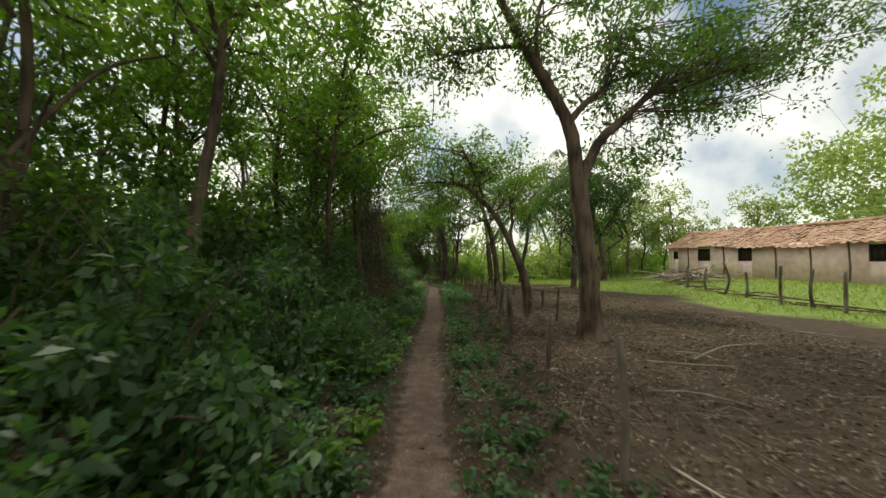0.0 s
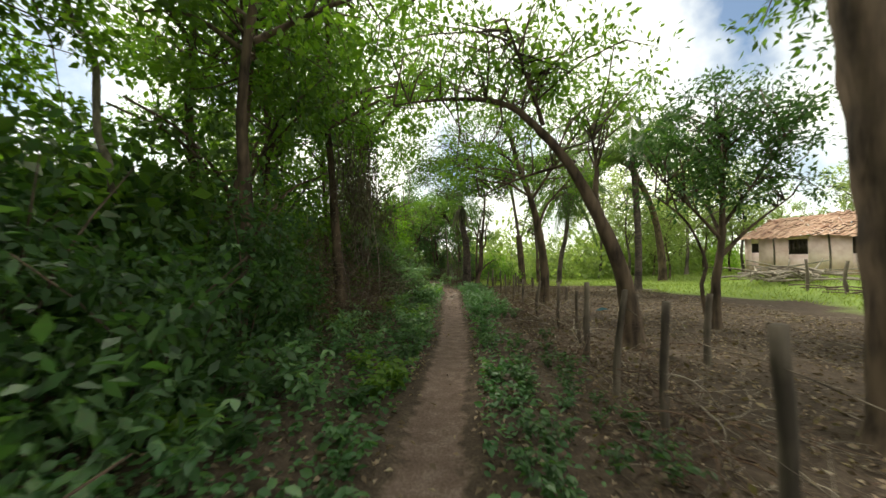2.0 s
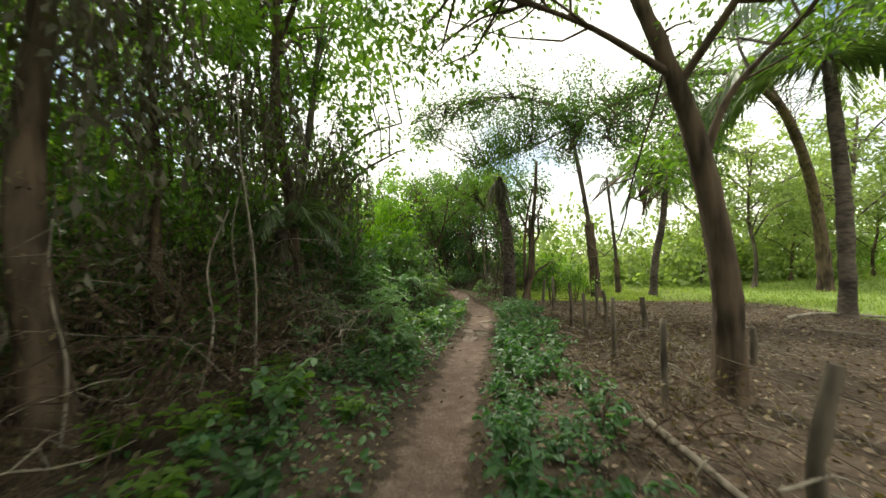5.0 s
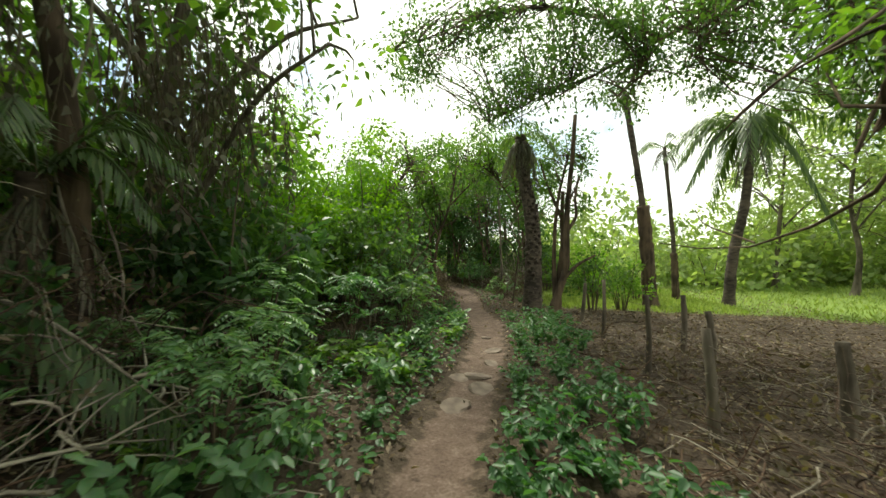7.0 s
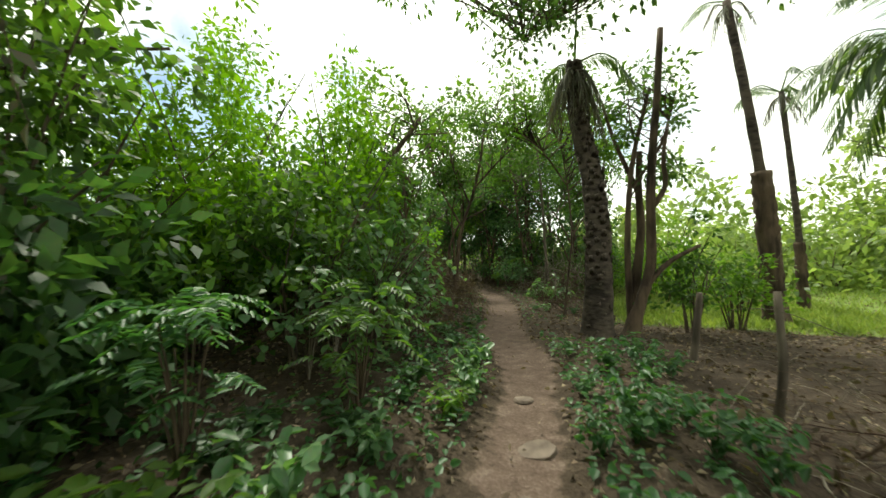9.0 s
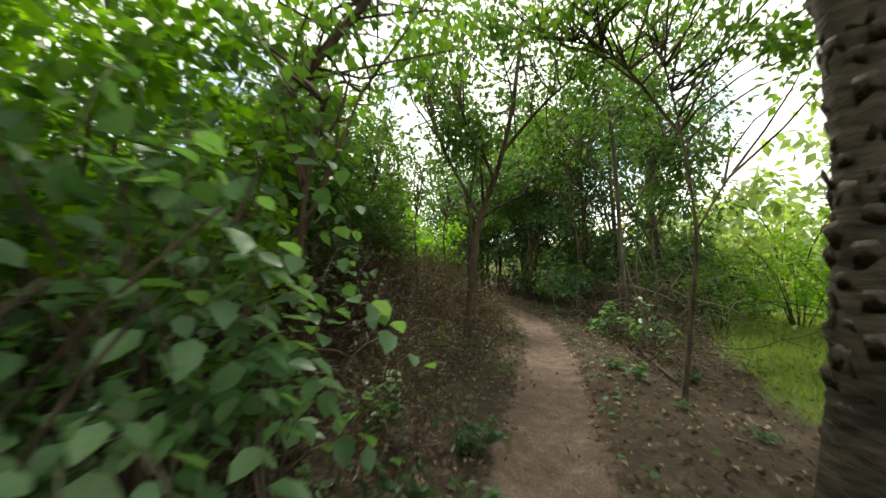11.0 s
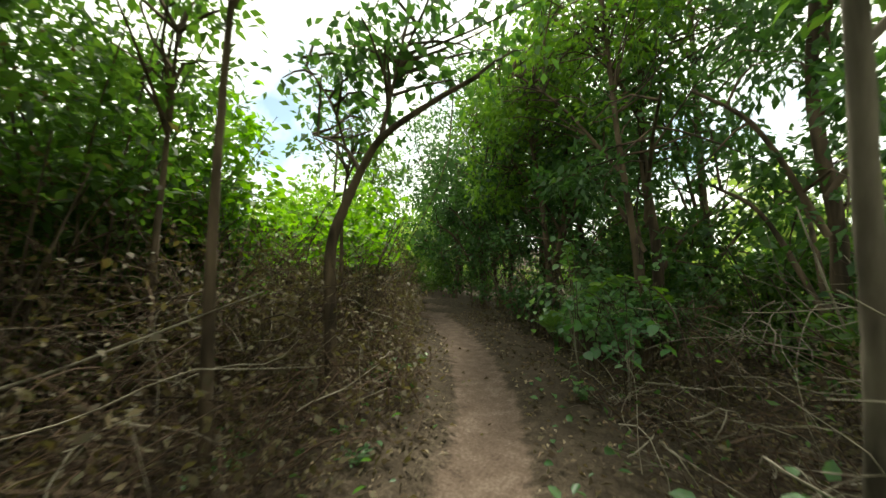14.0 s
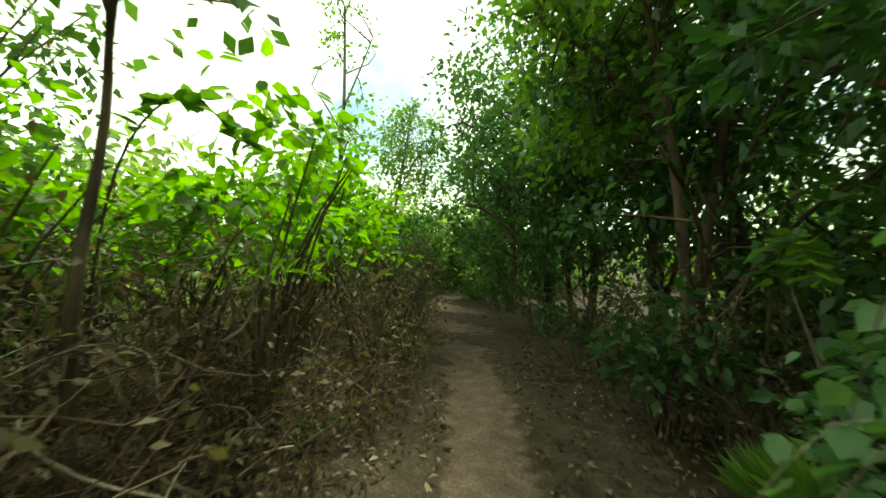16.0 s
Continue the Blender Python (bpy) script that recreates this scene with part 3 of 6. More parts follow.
# close bushes on the shaded bank at the start
for x, y, h in ((-2.1, 1.2, 1.5), (-2.5, 3.0, 1.9), (-2.2, 4.7, 1.5), (-2.9, 6.2, 2.1), (-2.6, 8.0, 1.7), (-3.0, 9.8, 2.2), (-3.4, 1.8, 2.4), (-3.6, 4.6, 2.5), (-3.3, 11.3, 2.4), (-1.75, 2.5, 0.9), (-1.7, 5.8, 0.8)):
    make_bush("dark green leafy bush on the shaded bank", (0.95, 1.0, h), int(34 + 16 * h), 0.3, 44, 0.12, LEAF_DARK, "bank bushes", 7, place=(x, y), wide=0.5, twig=BARK)
und_a = make_bush("dense dark green undergrowth bush at the wood's edge", (1.1, 1.1, 2.0), 56, 0.34, 46, 0.13, LEAF_DARK, "undergrowth bushes", wide=0.5)
und_b = make_bush("loose shady shrub with small leaves", (1.3, 1.3, 2.7), 56, 0.38, 46, 0.14, LEAF_TREE, "undergrowth bushes", wide=0.5)
spread_copies([und_a, und_b], scatter(24, -7, -4.2, -1, 21, 1.1) + [(-3.4, 19.8), (-4.3, 21.2), (-3.9, 17.6), (-7.2, 26.4), (-7.7, 28.2), (-7.4, 30.0), (-8.0, 31.6), (-7.0, 24.8), (-9.0, 29.2), (-0.6, 36.5), (0.7, 35.1), (-1.8, 37.5), (-0.2, 37.8), (-2.9, 38.6)])
back_a = make_bush("tall dark thicket deep in the wood", (1.9, 1.9, 2.9), 64, 0.6, 46, 0.24, LEAF_DARK, "deep wood thickets", 5, wide=0.55)
back_b = make_bush("tall leafy thicket deep in the wood", (2.1, 2.1, 3.5), 66, 0.7, 46, 0.26, LEAF_TREE, "deep wood thickets", 5, wide=0.55)
spread_copies([back_a, back_b], [(-7.6 - 0.9 * (k % 3), -2.5 + 1.5 * k) for k in range(17)] + [(-6.2, 9.3), (-6.5, 11.3), (-6.0, 13.2), (-6.7, 14.9), (-7.2, 16.6), (-6.3, 18.0), (-5.6, 11.8)] + [(-11.5 - (k % 2), -2 + 2.3 * k) for k in range(12)])
# the dark mass with hanging growth where the wood ends
for x, y, h, r in ((-3.9, 20.3, 5.0, 1.2), (-4.6, 19.0, 5.6, 1.4), (-5.6, 21.0, 6.2, 1.7), (-4.9, 17.4, 5.0, 1.2)):
    make_bush("tall creeper-hung tree thicket at the end of the wood", (r, r, h), 64, 0.36, 50, 0.12, LEAF_TREE, "creeper thickets", 6, place=(x, y), droop=0.7, wide=0.5)

# ---------------------------------------------------------------- hedges farther on
# Sunlight is painted by height: tallest bushes LEAF_SUN, next LEAF_LIGHT, others darker LEAF_TREE.
for x, y, h, r in ((-3.2, 22.6, 2.5, 1.3), (-4.0, 24.2, 4.3, 1.5), (-4.7, 22.6, 4.3, 1.5), (-5.0, 25.2, 3.3, 1.5), (-5.9, 23.6, 4.6, 1.6), (-6.2, 26.8, 3.1, 1.6), (-7.6, 25.0, 3.9, 1.9), (-7.2, 29.0, 4.6, 1.8), (-8.6, 27.6, 3.6, 1.9), (-7.8, 31.2, 4.2, 1.7), (-9.6, 30.5, 3.2, 2.0), (-9.5, 24.0, 4.0, 2.0), (-5.9, 27.9, 4.6, 1.5), (-5.6, 26.2, 4.4, 1.4), (-6.3, 30.0, 4.4, 1.3), (-5.3, 28.4, 5.0, 1.2), (-4.9, 26.6, 3.9, 1.1)):
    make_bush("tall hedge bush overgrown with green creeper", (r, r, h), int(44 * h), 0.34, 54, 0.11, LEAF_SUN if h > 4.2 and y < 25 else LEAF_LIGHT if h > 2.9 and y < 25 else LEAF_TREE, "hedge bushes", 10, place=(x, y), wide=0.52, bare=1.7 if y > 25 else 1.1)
make_bush("hedge bush with broad rounded pale green leaves", (1.1, 1.0, 2.2), 30, 0.26, 12, 0.14, LEAF_BROAD, "hedge bushes", 12, place=(-3.1, 24.2), wide=0.72, broad=True, droop=0.45)
make_bush("hedge bush with broad rounded pale green leaves", (0.9, 0.9, 1.7), 14, 0.24, 10, 0.14, LEAF_BROAD, "hedge bushes", 10, place=(-2.6, 23.3), wide=0.72, broad=True, droop=0.45)
fill = make_bush("dense dark hedge bush behind the brown brush", (1.25, 1.25, 3.0), 64, 0.5, 40, 0.19, LEAF_TREE, "hedge backing", 5, wide=0.55)
spread_copies([fill], [(-6.6, 24.2), (-7.3, 25.6), (-7.0, 27.0), (-7.5, 28.4), (-7.2, 29.7), (-8.4, 26.3), (-8.8, 28.8), (-8.2, 30.8), (-6.9, 30.6), (-5.9, 22.4), (-9.6, 27.4), (0.5, 36.6), (-2.0, 38.4), (-3.4, 39.6)], (0.9, 1.15))
# shrubs where the sun reaches past the last bend; LEAF_SUN paints that sunlight in
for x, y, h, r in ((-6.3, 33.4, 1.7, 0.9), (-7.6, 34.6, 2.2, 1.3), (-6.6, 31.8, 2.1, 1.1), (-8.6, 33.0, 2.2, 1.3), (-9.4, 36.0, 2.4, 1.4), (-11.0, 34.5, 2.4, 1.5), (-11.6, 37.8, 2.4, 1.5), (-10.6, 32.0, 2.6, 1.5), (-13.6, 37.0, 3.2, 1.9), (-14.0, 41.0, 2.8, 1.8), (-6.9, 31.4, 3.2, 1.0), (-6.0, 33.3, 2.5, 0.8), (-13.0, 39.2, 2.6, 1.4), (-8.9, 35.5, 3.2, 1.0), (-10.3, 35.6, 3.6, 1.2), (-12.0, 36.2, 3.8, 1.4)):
    make_bush("shrub in full light, sunlight put into its yellow-green leaf colour", (r, r, h), int(38 * h), 0.34, 24 if x > -8 else 42, 0.13, LEAF_SUN, "sunlit shrubs", 9, place=(x, y), wide=0.62, broad=x > -8, bare=1.5)
# dark trees over the far bend
dark_a = forest_tree("dense dark broadleaf tree beside the footpath", 6.5, 1.9, 0.13, LEAF_DARK, BARK, 0.14, 64, 74, 0.09, 0.3)
dark_b = forest_tree("thick evergreen tree with drooping twigs", 6.0, 1.8, 0.13, LEAF_DARK, BARK, 0.14, 64, 74, 0.07, -0.3)
spread_copies([dark_a, dark_b], [(-2.2, 36.2), (-4.2, 37.3), (-0.4, 35.2), (-4.0, 38.6), (-1.4, 38.4), (-6.4, 39.6), (-3.6, 40.6), (-8.4, 41.8), (-10.5, 43.6), (-5.8, 42), (-5.0, 38.9), (-7.2, 40.6)], (0.9, 1.15))
for x, y, h, r, m in ((1.7, 26.8, 1.9, 0.7, LEAF_TREE), (2.6, 27.6, 1.7, 0.8, LEAF_LIGHT), (-1.9, 35.0, 1.5, 0.7, LEAF_DARK), (-0.4, 33.8, 1.6, 0.8, LEAF_TREE), (-3.1, 36.5, 1.6, 0.8, LEAF_DARK), (-5.2, 37.6, 1.5, 0.9, LEAF_DARK), (0.7, 32.8, 1.8, 0.9, LEAF_LIGHT), (2.4, 31.6, 1.9, 1.1, LEAF_SUN), (2.2, 33.6, 2.4, 1.2, LEAF_SUN), (3.6, 30.4, 1.6, 1.0, LEAF_FAR), (4.2, 33.0, 2.0, 1.2, LEAF_FAR), (-7.0, 38.6, 1.4, 0.9, LEAF_DARK), (-9.6, 37.0, 2.1, 1.1, LEAF_DARK), (-8.7, 36.6, 1.6, 0.7, LEAF_DARK), (-11.2, 38.2, 2.3, 1.0, LEAF_TREE), (-4.2, 35.9, 1.2, 0.5, LEAF_DARK)):
    make_bush("shrub at the foot of the trees by the bend", (r, r, h), int(32 * h), 0.28, 32, 0.11, m, "bend shrubs", 10, place=(x, y), wide=0.55, bare=0.5)

# single trees round the bend
make_tree("tree", [(-3.46, 28.95, 0), (-3.38, 28.9, 0.6), (-3.28, 28.84, 1.2), (-3.22, 28.88, 1.8), (-3.1, 28.95, 2.35), (-2.9, 29.05, 2.95), (-2.7, 29.25, 4.0), (-2.6, 29.5, 5.4)], 0.064, 0.03,
          [([(-2.95, 29.0, 2.75), (-3.4, 29.4, 3.5), (-4.2, 29.9, 4.4)], 0.035, 0.012), ([(-2.85, 29.1, 3.2), (-2.2, 29.2, 3.9), (-1.6, 29.5, 4.5)], 0.035, 0.012), ([(-3.15, 28.92, 2.1), (-3.75, 28.9, 3.2), (-4.1, 28.7, 4.2)], 0.035, 0.012),
           ([(-3.12, 28.93, 2.3), (-3.05, 28.6, 3.0), (-3.2, 28.2, 3.7)], 0.025, 0.008)],
          [((-2.9, 29.5, 4.7), (2.0, 1.9, 1.2), 66), ((-4.0, 29.6, 3.9), (1.0, 1.0, 0.6), 18), ((-3.2, 28.6, 3.5), (0.8, 0.8, 0.5), 12)], 0.12, LEAF_TREE, BARK, "slim brown tree standing at the inside of the bend", 0.4, 46, flare=0.02, wide=0.6)
make_tree("tree", [(-4.25, 31.2, 0), (-4.3, 31.22, 0.8), (-4.35, 31.26, 1.5), (-4.28, 31.36, 1.9), (-4.15, 31.45, 2.25), (-3.95, 31.5, 2.5), (-3.55, 31.65, 2.75), (-3.15, 31.8, 2.95)], 0.058, 0.02,
          [([(-4.18, 31.44, 2.2), (-4.5, 31.5, 2.5), (-5.1, 31.6, 2.75)], 0.026, 0.008), ([(-4.0, 31.5, 2.45), (-4.0, 31.7, 3.1), (-3.9, 31.9, 3.7)], 0.024, 0.008), ([(-4.45, 31.5, 2.47), (-4.55, 31.4, 2.9), (-4.9, 31.3, 3.4)], 0.016, 0.006)],
          [((-4.8, 31.8, 3.2), (0.9, 0.8, 0.4), 16), ((-3.7, 32.0, 3.6), (1.0, 0.9, 0.5), 20)], 0.12, LEAF_DARK, BARK, "thin bent tree leaning towards the footpath", 0.34, 26, flare=0.015, wide=0.62)
make_tree("tree", [(-1.12, 31.1, 0), (-1.1, 31.1, 0.9), (-1.14, 31.05, 1.6), (-1.2, 31.0, 3.0), (-1.35, 30.9, 4.8)], 0.052, 0.03,
          [([(-1.15, 31.05, 2.2), (-0.5, 31.0, 2.9), (0.3, 31.0, 3.4)], 0.02, 0.008), ([(-1.2, 31.0, 2.8), (-1.8, 31.1, 3.5), (-2.3, 31.2, 4.2)], 0.02, 0.008), ([(-0.8, 31.0, 2.6), (-0.5, 31.3, 3.3), (-0.3, 31.4, 3.9)], 0.02, 0.008)],
          [((-1.1, 31.3, 4.3), (1.7, 1.6, 1.1), 50), ((0.2, 31.4, 3.4), (1.1, 1.0, 0.7), 20), ((-0.4, 31.6, 2.9), (0.8, 0.7, 0.4), 8)], 0.12, LEAF_TREE, BARK_GREY, "grey-brown tree among shrubs at the bend", 0.4, 46, flare=0.02, wide=0.58)
make_tree("tree", [(-4.05, 25.6, 0), (-4.1, 25.55, 0.7), (-4.25, 25.45, 1.6), (-4.1, 25.5, 2.5), (-3.7, 25.7, 3.2), (-3.2, 26.2, 4.2)], 0.09, 0.04,
          [([(-4.1, 25.55, 0.6), (-3.9, 25.65, 1.3), (-3.6, 25.8, 2.1), (-3.4, 26.2, 3.2)], 0.05, 0.015)],
          [((-3.6, 26.3, 4.3), (1.7, 1.6, 0.9), 28), ((-4.3, 26.4, 3.2), (0.9, 0.9, 0.6), 14)], 0.13, LEAF_LIGHT, BARK, "forked tree inside the hedge", 0.4, 40, flare=0.02, wide=0.62)
for sx, sy, h in ((-3.8, 30.0, 3.6), (-5.2, 30.2, 3.2), (-3.0, 25.0, 2.6), (-5.6, 32.4, 3.0)):
    make_tree("sapling", [(sx, sy, 0), (sx + 0.05, sy, h * 0.4), (sx - 0.05, sy + 0.1, h * 0.7), (sx + 0.15, sy + 0.1, h)], 0.035, 0.012, [], [((sx, sy, h), (0.7, 0.7, 0.6), 14)], 0.11, LEAF_TREE, BARK, "thin sapling with few leaves", 0.32, 26, category="sapling", flare=0.0, wide=0.6)

# the big tree whose limbs hang over the plot's far end
make_tree("tree", [(13.4, 31.0, 0), (13.2, 30.8, 2.0), (12.4, 30.0, 4.4), (10.6, 28.2, 6.4), (8.6, 26.4, 7.6)], 0.26, 0.12,
          [([(9.8, 27.4, 6.9), (7.4, 25.6, 7.5), (4.8, 24.9, 7.0), (2.8, 24.7, 6.1), (0.8, 24.6, 5.1)], 0.12, 0.02),
           ([(4.8, 24.9, 7.0), (3.8, 24.4, 6.2), (3.0, 24.2, 5.2)], 0.04, 0.01), ([(2.8, 24.7, 6.1), (2.2, 24.0, 5.2), (1.6, 23.6, 4.4)], 0.03, 0.008), ([(1.4, 24.6, 5.4), (0.2, 24.8, 5.1), (-0.9, 25.0, 4.7)], 0.03, 0.008), ([(2.8, 24.7, 6.1), (0.6, 24.0, 6.6), (-0.9, 23.8, 6.5), (-2.8, 23.4, 5.8)], 0.04, 0.01), ([(6.0, 25.2, 7.3), (5.0, 23.8, 6.6), (4.7, 22.8, 5.4), (4.9, 22.4, 4.2)], 0.05, 0.01), ([(4.8, 24.9, 7.0), (3.4, 23.7, 6.0), (2.9, 23.4, 5.0)], 0.03, 0.008)],
          [((-2.4, 23.6, 5.6), (0.8, 0.8, 0.6), 26), ((-1.2, 23.8, 6.3), (1.0, 0.8, 0.5), 30), ((0.2, 24.0, 5.0), (0.9, 0.7, 0.6), 24), ((1.8, 23.9, 5.9), (0.9, 0.8, 0.6), 26), ((3.0, 23.6, 5.2), (0.8, 0.8, 0.9), 28), ((4.2, 23.1, 5.0), (0.9, 0.9, 1.0), 34), ((4.9, 22.5, 4.2), (0.7, 0.7, 1.2), 30), ((0.6, 23.7, 6.5), (3.6, 1.3, 0.7), 80), ((5.0, 23.4, 6.2), (1.8, 1.6, 1.2), 50), ((-0.8, 24.5, 4.9), (0.8, 0.9, 0.8), 24), ((0.6, 24.7, 5.9), (1.3, 1.0, 0.7), 44), ((1.9, 24.4, 5.2), (0.6, 0.6, 0.9), 22), ((2.8, 24.9, 6.4), (1.4, 1.2, 0.8), 46), ((4.8, 24.9, 6.9), (1.2, 1.2, 0.8), 34), ((3.7, 24.3, 5.6), (0.5, 0.5, 0.8), 16), ((6.6, 25.5, 6.4), (0.9, 0.9, 1.5), 34), ((9.6, 27.0, 8.0), (2.4, 2.0, 1.2), 40)],
          0.10, LEAF_TREE, BARK, "large spreading tree with long drooping limbs", 0.48, 44, wide=0.5, droop=0.6)
# slim trees beside the rough palm and past the bend
make_tree("tree", [(0.75, 26.9, 0), (0.7, 26.9, 1.5), (0.8, 26.9, 3.0), (1.1, 26.9, 4.4)], 0.07, 0.03, [([(0.8, 26.9, 2.6), (1.3, 27.0, 3.4), (1.6, 27.2, 4.4)], 0.035, 0.012)],
          [((1.0, 27.0, 4.2), (0.9, 0.9, 0.9), 26), ((1.3, 27.1, 2.9), (0.5, 0.5, 0.5), 9)], 0.11, LEAF_TREE, BARK, "slim tree close to a rough palm trunk", 0.34, 46, flare=0.02, wide=0.55)
make_tree("tree", [(-2.3, 35.4, 0), (-2.4, 35.3, 1.5), (-2.6, 35.1, 3.2), (-2.8, 34.9, 5.4)], 0.06, 0.03, [([(-2.5, 35.2, 2.6), (-3.4, 34.9, 3.8), (-4.3, 34.6, 4.6)], 0.03, 0.01)],
          [((-3.0, 35.2, 4.9), (1.6, 1.5, 1.4), 60), ((-4.2, 35.4, 4.4), (1.2, 1.0, 0.8), 26)], 0.12, LEAF_LIGHT, BARK, "slim light green tree leaning over the footpath", 0.4, 48, flare=0.02, wide=0.58)

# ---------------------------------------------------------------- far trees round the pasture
# LEAF_FAR carries the painted haze; far_b takes LEAF_SUN as painted backlight.
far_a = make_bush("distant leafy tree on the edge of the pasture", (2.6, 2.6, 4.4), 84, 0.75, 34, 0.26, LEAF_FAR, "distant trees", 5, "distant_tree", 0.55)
far_b = make_bush("distant tree behind the pasture, backlight put into its leaf colour", (3.0, 3.0, 6.0), 84, 0.85, 34, 0.28, LEAF_SUN, "distant trees", 5, "distant_tree", 0.55)
low_c = make_bush("low shrub on the pasture's far side, haze put into its leaf colour", (2.2, 2.2, 2.3), 70, 0.5, 34, 0.2, LEAF_FAR, "distant shrubs", 5, "distant_shrub", 0.55)
spread_copies([far_a, far_b], [(15 + 3.1 * k, 43 + 2.3 * math.sin(k * 2.1)) for k in range(6)]
              + [(-16 - 1.5 * math.sin(k), -4 + 3.8 * k) for k in range(7)] + [(-24 + 4 * k, 50 + 2 * math.sin(2 * k)) for k in range(6)] + [(-9 + 4 * k, -9 + math.sin(k)) for k in range(8)])
spread_copies([low_c], [(-15, 28), (-16, 32.5), (-18, 36), (-17, 41), (-20, 45), (-14, 45), (-13.5, 33), (-21, 39)] + [(4.0 + 2.6 * k, 40.5 + 2 * math.sin(2.3 * k)) for k in range(6)] + [(1 + 4 * k, 46 + 2 * math.sin(k)) for k in range(6)], (0.9, 1.5))
edge_a = forest_tree("airy tree on the pasture's edge, leaves paled as by haze", 7.5, 2.3, 0.2, LEAF_FAR, BARK_GREY, 0.3, 60, 52, 0.1)
edge_b = forest_tree("pasture tree with a thin trunk, leaves paled as by haze", 6.2, 2.0, 0.18, LEAF_FAR, BARK, 0.26, 56, 52, 0.08, -0.4)
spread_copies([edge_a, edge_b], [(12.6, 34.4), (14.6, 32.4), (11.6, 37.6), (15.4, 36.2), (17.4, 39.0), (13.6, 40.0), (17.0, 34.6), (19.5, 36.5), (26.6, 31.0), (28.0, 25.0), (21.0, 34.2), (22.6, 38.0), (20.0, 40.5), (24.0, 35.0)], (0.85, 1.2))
tall_far = make_bush("very tall tree behind the house, leaves paled as by haze", (4.6, 4.6, 12.5), 170, 1.0, 46, 0.34, LEAF_FAR, "trees behind the house", 6, "distant_tree", 0.55)
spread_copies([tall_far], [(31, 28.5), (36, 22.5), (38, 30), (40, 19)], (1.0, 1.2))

# ---------------------------------------------------------------- brown brush and broad-leaved shrubs at the bend
for x, y, h, r in ((-2.6, 35.4, 1.2, 0.6), (-1.5, 34.2, 1.1, 0.6), (-0.5, 32.9, 1.1, 0.6), (-3.6, 35.6, 1.0, 0.5), (-7.3, 35.6, 1.5, 0.6), (-8.3, 36.7, 1.6, 0.7), (-9.4, 37.6, 1.7, 0.7), (-10.4, 38.2, 1.8, 0.8), (-6.6, 34.6, 1.5, 0.6), (-4.1, 36.2, 1.7, 0.8), (-3.2, 36.9, 1.9, 0.8), (-5.2, 37.2, 1.7, 0.8), (-11.6, 39.4, 1.9, 0.9), (-12.4, 40.4, 2.1, 1.0), (-10.9, 38.5, 1.6, 0.7), (-6.1, 27.6, 2.0, 0.9), (-6.5, 29.0, 2.3, 0.9), (-6.2, 30.6, 2.1, 0.9), (-6.6, 32.2, 1.8, 0.9), (-5.5, 25.0, 1.8, 0.8), (-7.4, 33.2, 1.6, 0.9), (-5.2, 27.0, 2.2, 0.8), (-5.5, 29.4, 2.4, 0.8), (-5.4, 30.7, 1.9, 0.7), (-3.5, 13.0, 1.9, 0.9), (-3.9, 14.7, 2.3, 1.0), (-3.6, 16.3, 2.0, 0.9), (-4.8, 15.8, 2.8, 1.1), (-4.6, 12.3, 2.6, 1.0), (-4.3, 18.0, 2.4, 0.9), (-5.6, 13.9, 3.0, 1.2), (-4.6, 28.9, 1.3, 0.7), (-5.0, 31.0, 1.3, 0.6), (-5.9, 33.2, 1.2, 0.6)):
    make_bush("withered brown brush with dry leaves", (r, r, h), int(34 * h), 0.3, 22, 0.06, LEAF_BROWN, "withered brush", 10, place=(x, y), wide=0.5)
for x, y, h, r in ((-2.75, 34.3, 1.15, 0.36), (-3.0, 35.3, 1.7, 0.5), (-3.05, 34.95, 0.8, 0.45), (-2.2, 34.9, 1.3, 0.45), (-1.3, 31.3, 0.45, 0.3)):
    make_bush("shrub with broad pale leaves beside the bend", (r, r, h), int(34 * h), 0.22, 13, 0.12, LEAF_BROAD, "broad-leaved shrubs", 7, place=(x, y), wide=0.66, broad=True, droop=0.3, bare=0.5 if h > 0.5 else 0.0)

make_tree("tree", [(-0.49, 27.82, 0), (-0.39, 27.97, 0.9), (-0.31, 28.22, 1.8), (-0.39, 28.62, 3.0), (-0.59, 29.02, 4.4)], 0.024, 0.012, [([(-0.34, 28.22, 1.7), (0.01, 28.62, 2.3), (0.31, 29.02, 2.7)], 0.018, 0.008), ([(-0.39, 28.62, 3.0), (-1.2, 28.6, 4.2), (-2.2, 28.6, 4.7)], 0.022, 0.008)],
          [((-1.3, 28.4, 4.9), (1.9, 1.4, 0.8), 62), ((0.4, 28.0, 3.6), (0.7, 0.7, 0.5), 12)], 0.11, LEAF_LIGHT, BARK, "thin tree whose crown reaches over the footpath", 0.36, 46, flare=0.01, wide=0.55)
make_tree("tree", [(-4.2, 36.9, 0), (-4.25, 36.8, 1.6), (-4.4, 36.6, 3.2), (-4.7, 36.4, 5.2)], 0.07, 0.03, [([(-4.35, 36.7, 2.6), (-5.0, 36.4, 3.6), (-5.8, 36.2, 4.3)], 0.03, 0.01)],
          [((-4.8, 36.4, 4.8), (1.5, 1.4, 1.5), 76), ((-5.2, 36.6, 3.2), (0.9, 0.8, 0.8), 26)], 0.12, LEAF_LIGHT, BARK, "light green tree leaning over the path beyond the bend", 0.4, 52, flare=0.02, wide=0.58)

